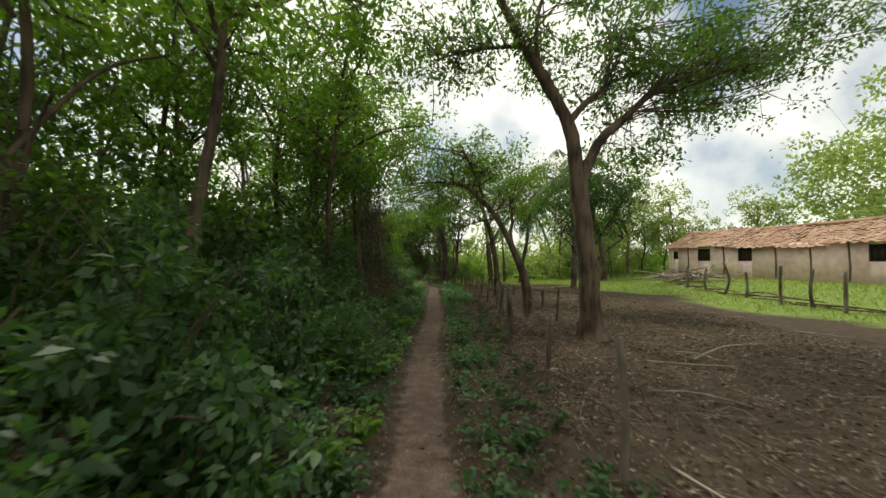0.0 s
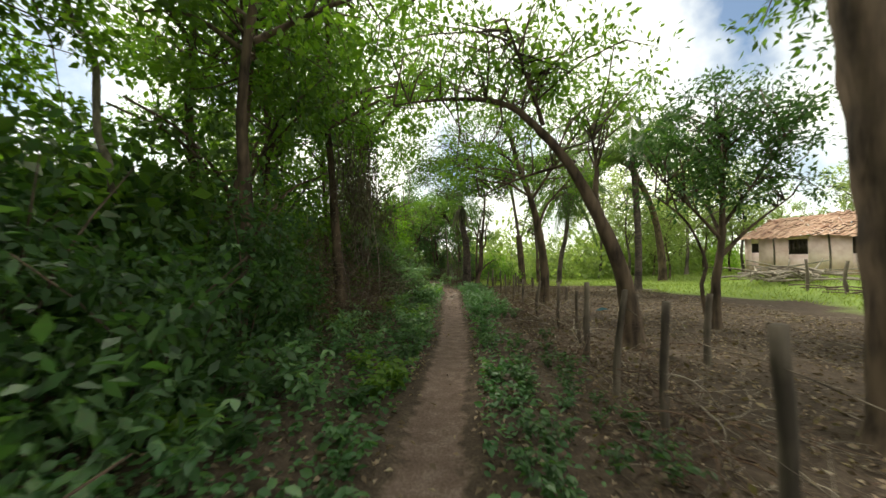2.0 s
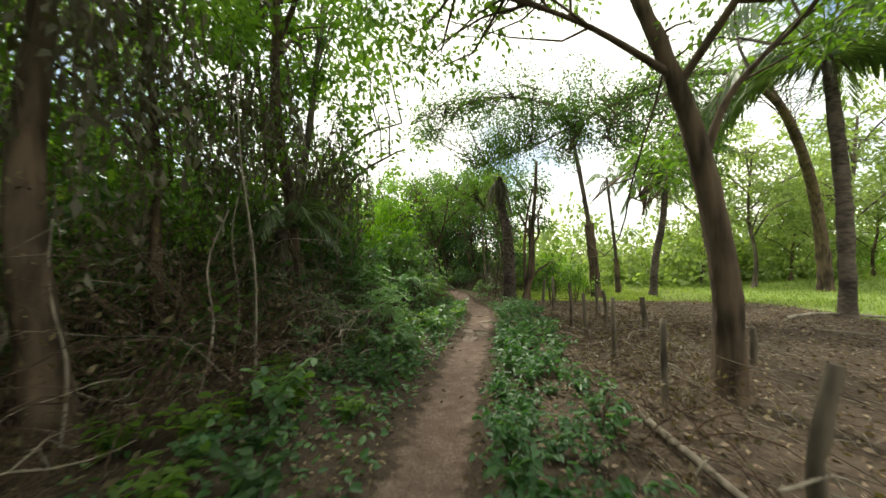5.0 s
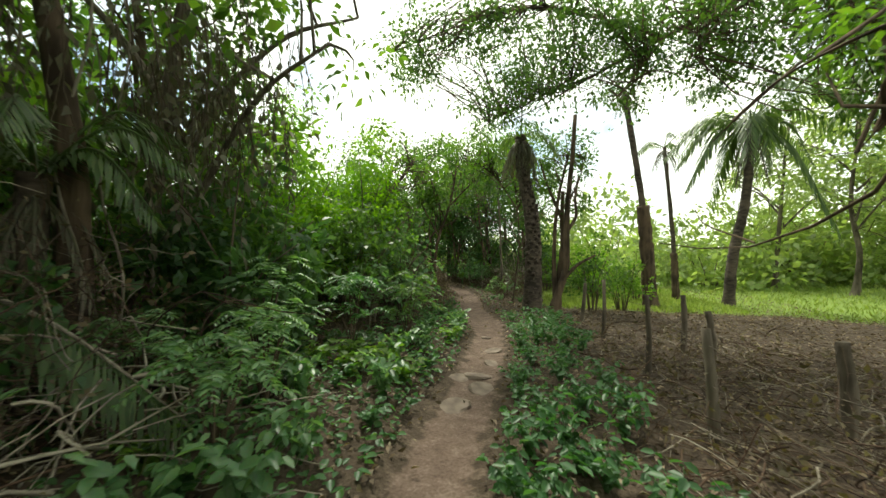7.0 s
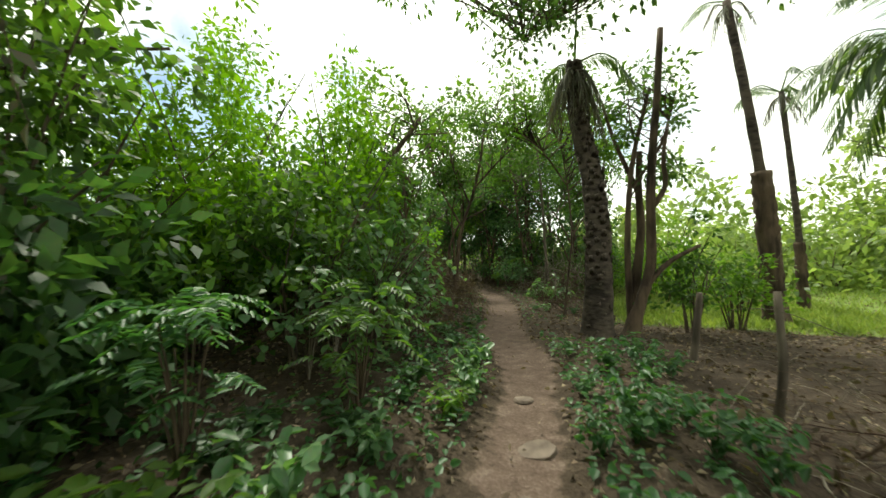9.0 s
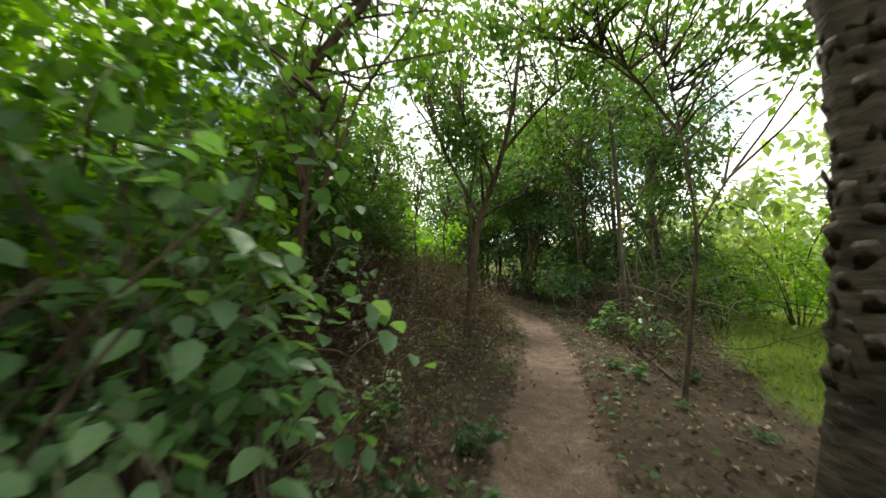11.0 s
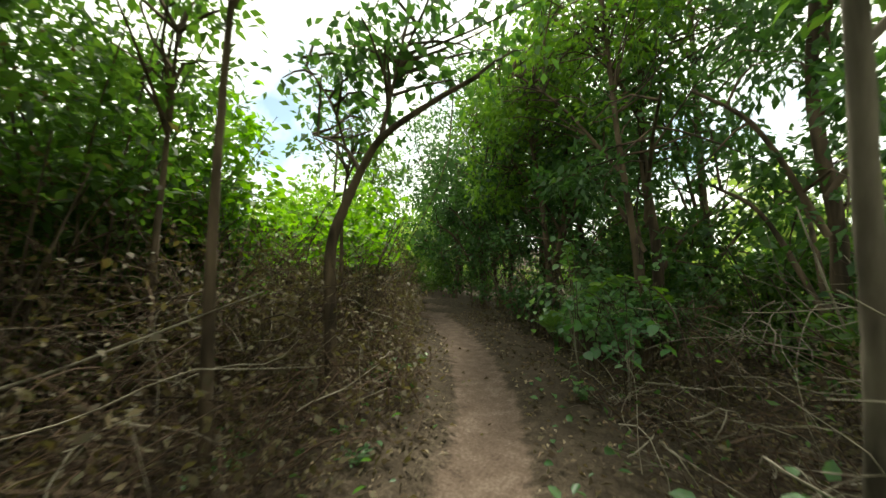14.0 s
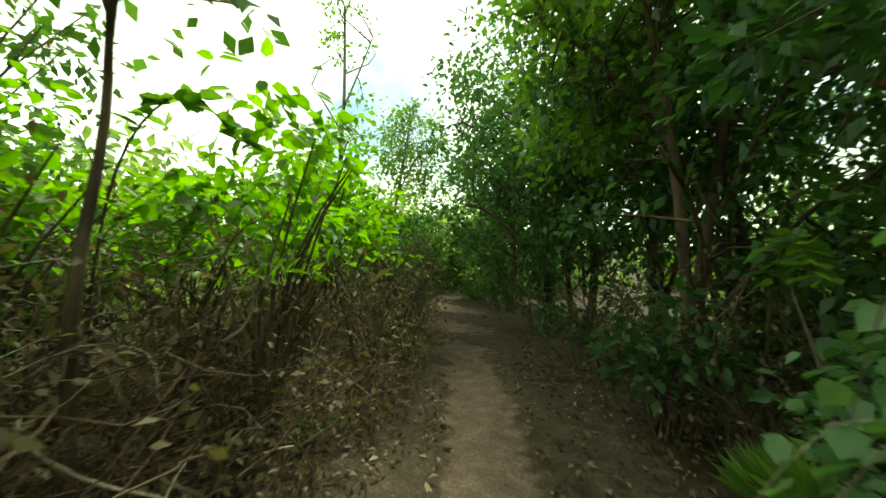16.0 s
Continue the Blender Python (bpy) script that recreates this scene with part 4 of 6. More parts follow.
# LEAF_SUN again stands for direct sun on these shrubs.
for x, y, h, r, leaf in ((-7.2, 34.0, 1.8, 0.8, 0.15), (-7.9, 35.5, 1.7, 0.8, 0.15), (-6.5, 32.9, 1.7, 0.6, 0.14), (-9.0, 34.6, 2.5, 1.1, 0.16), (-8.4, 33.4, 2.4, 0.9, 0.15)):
    make_bush("shrub with broad leaves painted sunlit yellow-green over dry brush", (r, r, h), int(40 * h), 0.26, 16, leaf, LEAF_SUN, "sunlit shrubs", 9, place=(x, y), wide=0.66, broad=True, bare=1.4)
make_tree("tree", [(-11.1, 36.85, 0), (-11.15, 36.85, 2.9), (-11.05, 36.9, 5.0), (-11.1, 36.93, 7.2)], 0.06, 0.025, [([(-11.1, 36.9, 4.2), (-11.6, 36.7, 5.0), (-12.0, 36.5, 5.6)], 0.025, 0.008), ([(-11.05, 36.9, 4.8), (-10.5, 37.0, 5.6), (-10.2, 37.1, 6.2)], 0.025, 0.008)],
          [((-11.1, 37.0, 6.6), (1.2, 1.2, 1.0), 14), ((-10.6, 37.0, 4.2), (0.7, 0.7, 0.8), 8)], 0.12, LEAF_LIGHT, BARK_GREY, "slim tree with few leaves beyond sunlit shrubs", 0.34, 26, flare=0.02, wide=0.58)
for a, b, h in (((-6.6, 32.4), (-5.55, 33.05), 1.95), ((-3.6, 36.2), (-3.3, 35.0), 1.5), ((-1.6, 33.6), (-2.6, 33.2), 1.2)):
    z = ground_z(*a)
    ob = thing("sapling", (a[0], a[1], z), "arching sapling with large rounded green leaves", "sapling", "broad-leaved saplings")
    line = smooth_line([(0, 0, -0.05), ((b[0] - a[0]) * 0.25, (b[1] - a[1]) * 0.25, h * 0.85), ((b[0] - a[0]) * 0.65, (b[1] - a[1]) * 0.65, h * 1.12), (b[0] - a[0], b[1] - a[1], h * 0.97)], 30)
    part("stem", tube(line[::3], 0.012, 0.004, 5, 16), TWIG, ob)
    u = np.repeat(np.arange(11, 30), 2)
    t = rng.uniform(0, 6.28, len(u))
    part("foliage", broad_leaves(line[u], np.column_stack([np.cos(t), np.sin(t), rng.uniform(-0.5, 0.4, len(u))]), 0.13 * rng.uniform(0.7, 1.3, len(u)), 0.64, 0.08), LEAF_LIGHT, ob)

spread_copies([copy_thing(dark_b, pose(-6.9, 39.0, 0))], [(-6.9, 39.0), (-9.0, 40.6)], (1.1, 1.25))
for x, y, h, r, m in ((-12.9, 40.6, 2.6, 1.1, LEAF_DARK), (-13.8, 42.4, 3.6, 1.5, LEAF_TREE), (-12.6, 39.0, 2.4, 1.0, LEAF_TREE), (-13.6, 44.5, 4.4, 1.8, LEAF_LIGHT), (-10.6, 42.0, 3.0, 1.2, LEAF_TREE), (-11.2, 46.0, 4.0, 1.8, LEAF_TREE)):
    make_bush("leafy bush closing the view where the path bends away", (r, r, h), int(36 * h), 0.36, 40, 0.13, m, "bend shrubs", 7, place=(x, y), wide=0.56)
make_tree("tree", [(-13.0, 39.8, 0), (-12.9, 39.8, 2.2), (-12.6, 39.9, 4.0), (-12.3, 40.0, 5.6)], 0.07, 0.03, [([(-12.7, 39.9, 3.4), (-11.9, 39.8, 4.2), (-11.2, 39.8, 4.6)], 0.03, 0.01)],
          [((-12.3, 40.0, 4.6), (1.6, 1.4, 1.6), 60)], 0.14, LEAF_LIGHT, BARK_GREY, "light green tree standing at the path's far bend", 0.42, 44, flare=0.02, wide=0.58)

# ---------------------------------------------------------------- house


def box_geo(a, b):
    (x0, y0, z0), (x1, y1, z1) = a, b
    v = np.array([(x0, y0, z0), (x1, y0, z0), (x1, y1, z0), (x0, y1, z0), (x0, y0, z1), (x1, y0, z1), (x1, y1, z1), (x0, y1, z1)])
    f = np.array([(0, 3, 2, 1), (4, 5, 6, 7), (0, 1, 5, 4), (1, 2, 6, 5), (2, 3, 7, 6), (3, 0, 4, 7)])
    return v, f


def build_house():
    """A long low farmhouse: local x runs along its front, y goes back from it."""
    long, deep, wall, rise = 21.0, 5.0, 2.4, 1.3
    ob = thing("house", (18.9, 31.2, 0.50), "long low pinkish-white farmhouse with a sagging clay tile roof", "house")
    ob.rotation_euler = (0, 0, math.atan2(-19.6, 5.2))
    # openings along the front: start, end, sill, head
    holes = [(0.45, 0.9, 1.45, 2.05), (2.64, 3.65, 1.3, 2.2), (5.66, 6.59, 1.3, 2.2), (12.3, 13.4, 1.3, 2.2), (16.9, 17.9, 1.3, 2.2)]
    x = 0.0
    thick = 0.25
    for a, b, lo, hi in holes:
        part("wall", box_geo((x, 0, 0.18), (a, thick, wall)), PLASTER, ob)
        if lo > 0.2:
            part("wall", box_geo((a, 0, 0.18), (b, thick, lo)), PLASTER, ob)
        part("wall", box_geo((a, 0, hi), (b, thick, wall)), PLASTER, ob)
        x = b
        w = part("window" if lo > 0.2 else "door", join([box_geo((a, 0.02, lo), (a + 0.06, 0.2, hi)), box_geo((b - 0.06, 0.02, lo), (b, 0.2, hi)),
                 box_geo((a + 0.06, 0.02, hi - 0.06), (b - 0.06, 0.2, hi)), box_geo((a + 0.06, 0.02, lo), (b - 0.06, 0.2, lo + 0.06))]), SHUTTER, ob, "dark wooden frame")
        for k in range(4):
            u = a + 0.06 + (b - a - 0.12) * k / 4
            part("slat", box_geo((u + 0.008, 0.12, lo + 0.06), (u + (b - a - 0.12) / 4 - 0.008, 0.15, hi - 0.06)), SHUTTER, w)
    part("wall", box_geo((x, 0, 0.18), (long, thick, wall)), PLASTER, ob)
    part("plinth", box_geo((-0.06, -0.06, -0.9), (long + 0.06, deep + 0.06, 0.18)), PLINTH, ob, "stained base course of bare brick")
    part("wall", box_geo((0, deep - thick, 0.18), (long, deep, wall)), PLASTER, ob)
    for u in (0, long - thick):
        part("gable", box_geo((u, thick, 0.18), (u + thick, deep - thick, wall)), PLASTER, ob)
        v = np.array([(u, 0, wall), (u, deep, wall), (u, deep / 2, wall + rise), (u, deep / 2, wall + rise - 0.01), (u + thick, 0, wall), (u + thick, deep, wall), (u + thick, deep / 2, wall + rise), (u + thick, deep / 2, wall + rise - 0.01)])
        part("gable", (v, np.array([(0, 3, 2, 1), (4, 5, 6, 7), (0, 4, 6, 2), (1, 2, 6, 5)])), PLASTER, ob)
    for u in (1.82, 4.67, 7.97, 9.8, 11.53, 15.0, 18.9):
        part("timber", tube([(u, -0.02, 0.15), (u + 0.05, -0.03, 1.2), (u - 0.02, -0.02, wall)], 0.05, 0.045, 6, 6, 0.08), POST, ob, "weathered upright of rough timber")
    # roof: two slopes with courses of half-round tiles
    roof = part("roof", join([box_geo((-0.3, -0.45, wall - 0.03), (-0.29, -0.44, wall - 0.02))]), TILE, ob, "weathered orange clay tiles, sagging and patched")
    for side in (0, 1):
        rows, cols = 11, 96
        v, f = [], []
        for r in range(rows):
            for c in range(cols):
                u0 = -0.35 + (long + 0.7) * c / cols
                wd = (long + 0.7) / cols * 1.02
                y0, y1 = -0.5 + (deep / 2 + 0.5) * r / rows, -0.5 + (deep / 2 + 0.5) * (r + 1.25) / rows
                jit = rng.normal(size=2) * 0.02
                sag = 0.11 * math.sin(u0 * 0.55) + 0.06 * math.sin(u0 * 1.7 + 1) + 0.02 * math.sin(u0 * 4.1)
                up = c % 2
                for q, (yy, lift) in enumerate(((y0, 0.035), (min(y1, deep / 2 + 0.06), 0.0))):
                    zz = wall - 0.18 + rise * (yy + 0.5) / (deep / 2 + 0.5) * 1.1 + sag + lift + jit[q]
                    for s in range(4):
                        a = math.pi * s / 3
                        v.append((u0 + wd * (0.5 - 0.5 * math.cos(a)), yy if not side else deep - yy, zz + (0.055 if up else -0.025) * math.sin(a)))
                k = len(v) - 8
                f += [(k + s, k + s + 1, k + s + 5, k + s + 4) for s in range(3)]
        tagged(part("tiling", (np.array(v), np.array(f)), TILE, roof), kind="stuff")
    part("ridge", tube([(-0.35, deep / 2, wall + rise - 0.02), (6, deep / 2, wall + rise - 0.08), (13, deep / 2, wall + rise + 0.03), (long + 0.35, deep / 2, wall + rise)], 0.11, 0.11, 8, 40, 0.1), TILE, roof)
    return ob


build_house()

# ---------------------------------------------------------------- fences and posts


def fence_post(x, y, tall, r, parent, bend=0.06, lean=(0, 0)):
    z = ground_z(x, y)
    a, b = rng.normal(size=2) * bend
    return part("post", tube([(x, y, z - 0.1), (x + a + lean[0] * 0.4, y + b, z + tall * 0.45), (x + lean[0], y + lean[1], z + tall)], r, r * 0.8, 7, 9, 0.09), POST, parent)


yard = thing("yard_fence", (0, 0, 0), "rough yard fence of crooked poles with brush underneath", "fence")
rails = []
for x, y, h, bent in ((13.4, 20.5, 1.25, 0.05), (13.2, 18.7, 1.2, 0.06), (13.0, 17.3, 1.5, 0.2), (12.9, 15.9, 1.1, 0.05), (12.5, 13.8, 1.45, 0.04), (12.5, 12.6, 1.35, 0.14), (12.4, 11.5, 1.3, 0.2), (12.35, 10.2, 1.3, 0.08), (12.3, 8.8, 1.2, 0.1), (12.2, 7.4, 1.3, 0.06)):
    fence_post(x, y, h, 0.06, yard, bent)
for k in range(26):
    y = 20.3 - 0.55 * k + float(rng.normal() * 0.3)
    x = 13.2 - 0.07 * k * 0.55 / 1.28 + float(rng.normal() * 0.16)
    z = ground_z(x, y) + float(rng.uniform(0.03, 0.22))
    q = rng.normal(size=3) * (0.12, 0.4, 0.06)
    part("pole", tube([(x, y + 0.9, z), (x + q[0], y, z + abs(q[2]) + 0.02), (x - q[0], y - 1.0, z + 0.02)], 0.03, 0.018, 5, 6, 0.08), TWIG, yard)

fence = thing("path_fence", (0, 0, 0), "old fence of thin grey posts with slack wire", "fence")
row = [(1.25, 0.6, 1.1), (1.33, 2.78, 1.1), (1.4, 5.0, 0.95), (1.22, 6.75, 1.12), (1.42, 8.05, 1.08), (1.36, 8.8, 1.1), (1.6, 10.4, 1.08), (1.9, 11.6, 0.9), (1.86, 12.9, 0.95), (1.75, 14.5, 0.9),
       (1.65, 16.2, 0.85), (1.6, 17.8, 0.9), (1.55, 19.4, 0.85), (1.5, 21.0, 0.95), (1.3, 22.85, 1.0), (1.15, 24.6, 0.85)]
tops = []
for k, (x, y, h) in enumerate(row):
    lean = (float(rng.normal() * 0.05), float(rng.normal() * 0.05))
    fence_post(x, y, h, 0.035 if k % 3 else 0.045, fence, 0.03, lean)
    tops.append((x + lean[0], y + lean[1], ground_z(x, y) + h))
for f in (0.85, 0.5):
    pts = []
    for a, b in zip(tops, tops[1:]):
        za, zb = ground_z(a[0], a[1]), ground_z(b[0], b[1])
        pts += [(a[0], a[1], za + (a[2] - za) * f), ((a[0] + b[0]) / 2, (a[1] + b[1]) / 2, (za + zb) / 2 + 0.5 * (a[2] - za + b[2] - zb) * f - 0.04)]
    part("wire", tube(pts, 0.003, 0.003, 4, 120), POST, fence, "thin rusty wire")

for x, y, h, r in ((3.15, 10.3, 0.95, 0.05), (3.5, 13.1, 0.65, 0.075), (3.4, 18.0, 0.5, 0.05), (2.3, 21.3, 0.75, 0.045), (2.6, 19.7, 0.75, 0.06), (2.3, 22.2, 0.85, 0.045)):
    ob = thing("stake", (x, y, ground_z(x, y)), "short weathered wooden stake in bare soil", "post", "stakes in the plot")
    part("post", tube([(0, 0, -0.1), (0.02, 0.02, h * 0.5), (float(rng.normal() * 0.05), 0.03, h)], r, r * 0.75, 9, 14, 0.13), POST, ob)

# ---------------------------------------------------------------- palms


def frond(base, tip, sag, n=34, leaf=0.5, width=0.9, droop=0.4, split=False):
    """One feather leaf: a bowed midrib with leaflets on both sides."""
    base, tip = np.array(base, float), np.array(tip, float)
    mid = (base + tip) / 2 + (0, 0, sag)
    rib = smooth_line([base, mid, tip], n + 4)
    g = [] if split else [tube(rib[::3], 0.022, 0.004, 4, 12)]
    t = unit(np.gradient(rib, axis=0))[3:-1]
    side = unit(np.cross(t, (0, 0, 1)))
    u = np.linspace(0, 1, n)[:, None]
    ln = leaf * (0.45 + 0.9 * np.sin(np.pi * (0.12 + 0.8 * u[:, 0])))
    for s in (-1, 1):
        way = side * s * width + t * 0.75 - np.array([0, 0, droop]) + rng.normal(size=(n, 3)) * 0.08
        g.append(leaves(rib[3:-1], way, ln * rng.uniform(0.85, 1.1, n), 0.085, 0.02, np.tile((0, 0, 1.0), (n, 1)) + t * 0.1))
    return (tube(rib[::3], 0.022, 0.004, 6, 14), join(g)) if split else join(g)


def palm(label, spine, r0, r1, fronds, length, mat=LEAF_PALM, dead=6, skirt=0.6, bark=BARK_PALM, lifts=(-0.55, 0.75), foot=None):
    b = np.array(spine[0], float)
    b[2] = ground_z(b[0], b[1]) - 0.05
    spine = [tuple(b)] + list(spine[1:])
    ob = thing("palm_tree", b, label, "palm tree", "palms")

    def local(g):
        return g[0] - b, g[1]
    part("trunk", local(tube(spine, r0, r1, 10, 30, 0.06, 0.04)), bark, ob, smooth=False)
    if foot:
        low = [q for q in smooth_line(spine, 40) if q[2] < foot[0]]
        part("trunk_base", local(tube(low[::3], foot[1], foot[1] * 0.85, 12, 30, 0.10, 0.06)), BARK, ob, "thick rough dark lower trunk")
    top = np.array(spine[-1])
    for k in range(fronds):
        a = k * 2.399 + rng.uniform(-0.2, 0.2)
        lift = rng.uniform(*lifts)
        out = length * rng.uniform(0.8, 1.05)
        tip = top + (math.cos(a) * out * (1 - 0.25 * abs(lift)), math.sin(a) * out * (1 - 0.25 * abs(lift)), lift * out * 0.8 - 0.2)
        part("frond", local(frond(top, tip, length * 0.28, leaf=length * 0.22, width=0.6, droop=0.85)), mat, ob)
    for k in range(dead):
        a = k * 2.399 + 1
        tip = top + (math.cos(a) * 0.5, math.sin(a) * 0.5, -skirt * rng.uniform(1.0, 1.8))
        part("dead_frond", local(frond(top - (0, 0, 0.1), tip, 0.25, 16, 0.22, 0.4, 0.8)), LEAF_GREY, ob, "dry hanging leaf")
    return ob


palm("coconut palm with a slim trunk and drooping feather leaves", [(7.9, 22.6, 0), (7.95, 22.6, 2.5), (7.85, 22.6, 5.0), (7.75, 22.6, 6.3)], 0.16, 0.12, 22, 3.7, lifts=(-0.9, 0.8))
palm("leaning palm with a thin trunk and ragged crown", [(6.1, 29.6, 0), (6.3, 29.7, 1.6), (6.7, 29.8, 3.4), (6.85, 29.8, 5.8)], 0.16, 0.12, 20, 2.9, dead=16, skirt=1.4, lifts=(-1.5, 0.25))
palm("thin leaning palm trunk with a sparse withered crown", [(5.1, 31.0, 0), (5.0, 31.0, 2.2), (4.7, 30.9, 5.4)], 0.085, 0.06, 5, 1.2, dead=6, foot=(1.9, 0.13))
palm("tall bare palm trunk, thick and rough below, with a dead top", [(3.7, 28.9, 0), (3.55, 28.8, 1.8), (3.4, 28.75, 3.3), (3.1, 28.65, 5.2), (2.85, 28.6, 6.7)], 0.12, 0.08, 2, 0.9, dead=6, foot=(3.2, 0.21))
rough = palm("rough palm trunk with old leaf stubs and dead hanging leaves", [(0.12, 25.8, 0), (0.14, 25.78, 1.0), (0.13, 25.75, 1.9), (0.05, 25.7, 2.7), (-0.12, 25.65, 3.5), (-0.18, 25.6, 4.5)], 0.225, 0.13, 3, 1.4, dead=22, skirt=0.8)
stub_mesh = None
spine = smooth_line([(0, 0, 0.05), (0.02, -0.02, 1.05), (0.01, -0.05, 1.95), (-0.07, -0.1, 2.75), (-0.24, -0.15, 3.55), (-0.3, -0.2, 4.4)], 46)
for k in range(46):
    for q in range(6):
        a = q * 1.047 + k * 0.52 + float(rng.normal() * 0.12)
        r = 0.222 - 0.085 * k / 46
        if stub_mesh is None:
            v = np.array([(-0.055, 0, 0), (0.055, 0, 0), (0.042, 0.022, 0.09), (-0.042, 0.022, 0.09), (-0.05, 0, 0.03), (0.05, 0, 0.03), (0.030, 0.012, 0.115), (-0.030, 0.012, 0.115)])
            ob = part("leaf_stub", (v, np.array([(0, 1, 2, 3), (4, 7, 6, 5), (0, 4, 5, 1), (1, 5, 6, 2), (2, 6, 7, 3), (3, 7, 4, 0)])), BARK_STUB, rough, "grey-brown broken leaf base")
            stub_mesh = ob.data
        else:
            ob = new("leaf_stub", stub_mesh)
            ob.parent = rough
        s = float(rng.uniform(0.55, 1.25))
        ob.matrix_basis = pose(spine[k][0] + r * math.sin(-a) * 0.95, spine[k][1] + r * math.cos(-a) * 0.95, spine[k][2], float(rng.normal() * 10), float(rng.normal() * 14), math.degrees(a)) @ Matrix.Diagonal((s, s, s, 1))

# ---------------------------------------------------------------- plants on the verge


def herb(label, tall, spread, stems, per, leaf, mat, wide=0.6, droop=0.25):
    """A leafy plant: a few stems with oval leaves along them."""
    ob = thing("plant", (0, 0, 0), label, "plant", "verge plants")
    lv = []
    for k in range(stems):
        a = k * 2.4 + rng.uniform(0, 0.6)
        s = spread * rng.uniform(0.4, 1.0)
        tip = np.array([math.cos(a) * s, math.sin(a) * s, tall * rng.uniform(0.65, 1.05)])
        line = smooth_line([(0, 0, -0.03), tip * (0.35, 0.35, 0.6), tip], 12)
        part("stem", tube(line[::3], 0.006, 0.002, 4, 5), LEAF_HERB, ob)
        u = rng.integers(3, 12, per)
        b = rng.uniform(0, 6.28, per)
        way = np.column_stack([np.cos(b), np.sin(b), rng.uniform(-0.2, 0.5, per) - droop])
        lv.append(broad_leaves(line[u], way, leaf * rng.uniform(0.6, 1.25, per), wide, 0.08))
    part("foliage", join(lv), mat, ob)
    return ob


herbs = [herb("low green verge plant with oval leaves", 0.34, 0.26, 8, 11, 0.095, LEAF_HERB),
         herb("bushy green verge plant with broad leaves", 0.5, 0.36, 9, 11, 0.12, LEAF_BROAD, 0.58, 0.6),
         herb("light green leafy plant beside the footpath", 0.3, 0.3, 8, 9, 0.11, LEAF_LIGHT, 0.5, 0.3),
         herb("dark small-leaved ground plant", 0.24, 0.3, 9, 9, 0.085, LEAF_DARK, 0.55)]
spots = scatter(90, -3.6, 0, -0.5, 12, 0.29, 0.42, -1, 2.1) + scatter(60, -3.8, 0, 12, 21.5, 0.33, 0.6, -1, 2.3) + scatter(12, -4, 0, 22, 26, 0.4, 0.5, -1, 1.3)
rng.shuffle(spots)
spread_copies(herbs, [tuple(map(float, s)) for s in spots], (0.75, 1.12), 0.0)
creep = [herb("low dark creeping plant on the verge", 0.2, 0.32, 10, 9, 0.075, LEAF_HERB, 0.6), herb("low verge plant with narrow green leaves", 0.26, 0.28, 9, 10, 0.09, LEAF_HERB, 0.42)]
spots = scatter(40, 0, 2, 0.5, 25, 0.3, 0.45, 1, 1.2) + scatter(6, -2, 1.5, 25.5, 31, 0.6, 0.8, 1, 1.8) + scatter(12, -7, -2, 26.5, 34, 0.5, 0.8, -1, 1.8)
spread_copies(creep, spots, (0.6, 1.15), 0.0)
edge = [herb("leafy green plant between footpath and plot", 0.36, 0.3, 9, 12, 0.085, LEAF_HERB, 0.5, 0.4)]
spread_copies([herb("dark leafy plant along the old fence", 0.36, 0.3, 8, 10, 0.09, LEAF_DARK, 0.5, 0.3)], scatter(74, 0.2, 2.0, 0.6, 12, 0.22, 0.5, 1, 1.6), (0.6, 1.15), 0.0)
spread_copies(edge, scatter(56, -0.4, 1.5, 14.0, 24.5, 0.25, 0.5, 1, 1.5), (0.6, 1.05), 0.0)
spread_copies([herb("broad-leaved green plant on brown leaf litter", 0.3, 0.22, 6, 6, 0.12, LEAF_BROAD, 0.6, 0.2)], [(-3.1, 27.1), (-3.5, 26.5), (-4.0, 27.3), (-3.4, 29.0), (-2.9, 25.9), (-3.9, 30.2), (-2.6, 32.9), (-4.6, 32.9), (-0.6, 29.6), (-0.9, 28.2)], (0.7, 1.1), 0.0)


def pinnate(label, place, tall, shoots, length, mat, group="feather-leaved shrubs"):
    """A shrub with long leaves of paired leaflets."""
    p = np.array([place[0], place[1], ground_z(*place)])
    ob = thing("shrub", p, label, "shrub", group)
    for k in range(shoots):
        a = k * 2.4 + rng.uniform(0, 0.8)
        h = tall * rng.uniform(0.35, 1.0)
        b = np.array([0.15 * math.cos(a), 0.15 * math.sin(a), h])
        part("stem", tube([(0, 0, -0.05), b * (0.5, 0.5, 0.6), b], 0.012, 0.006, 5, 5), BARK, ob)
        for q in range(4):
            aa = a + q * 1.6 + rng.uniform(-0.4, 0.4)
            tip = b + np.array([math.cos(aa), math.sin(aa), rng.uniform(-0.15, 0.45)]) * length
            line = smooth_line([b, (b + tip) / 2 + (0, 0, 0.1), tip], 12)
            t = unit(np.gradient(line, axis=0))
            s = unit(np.cross(t, (0, 0, 1)))
            g = [broad_leaves(line[2:], s[2:] * w + t[2:] * 0.5 - (0, 0, 0.2), length * 0.24 * np.linspace(1, 0.7, 10), 0.38, 0.06) for w in (-1, 1)]
            part("leaf", join(g), mat, ob)
    return ob


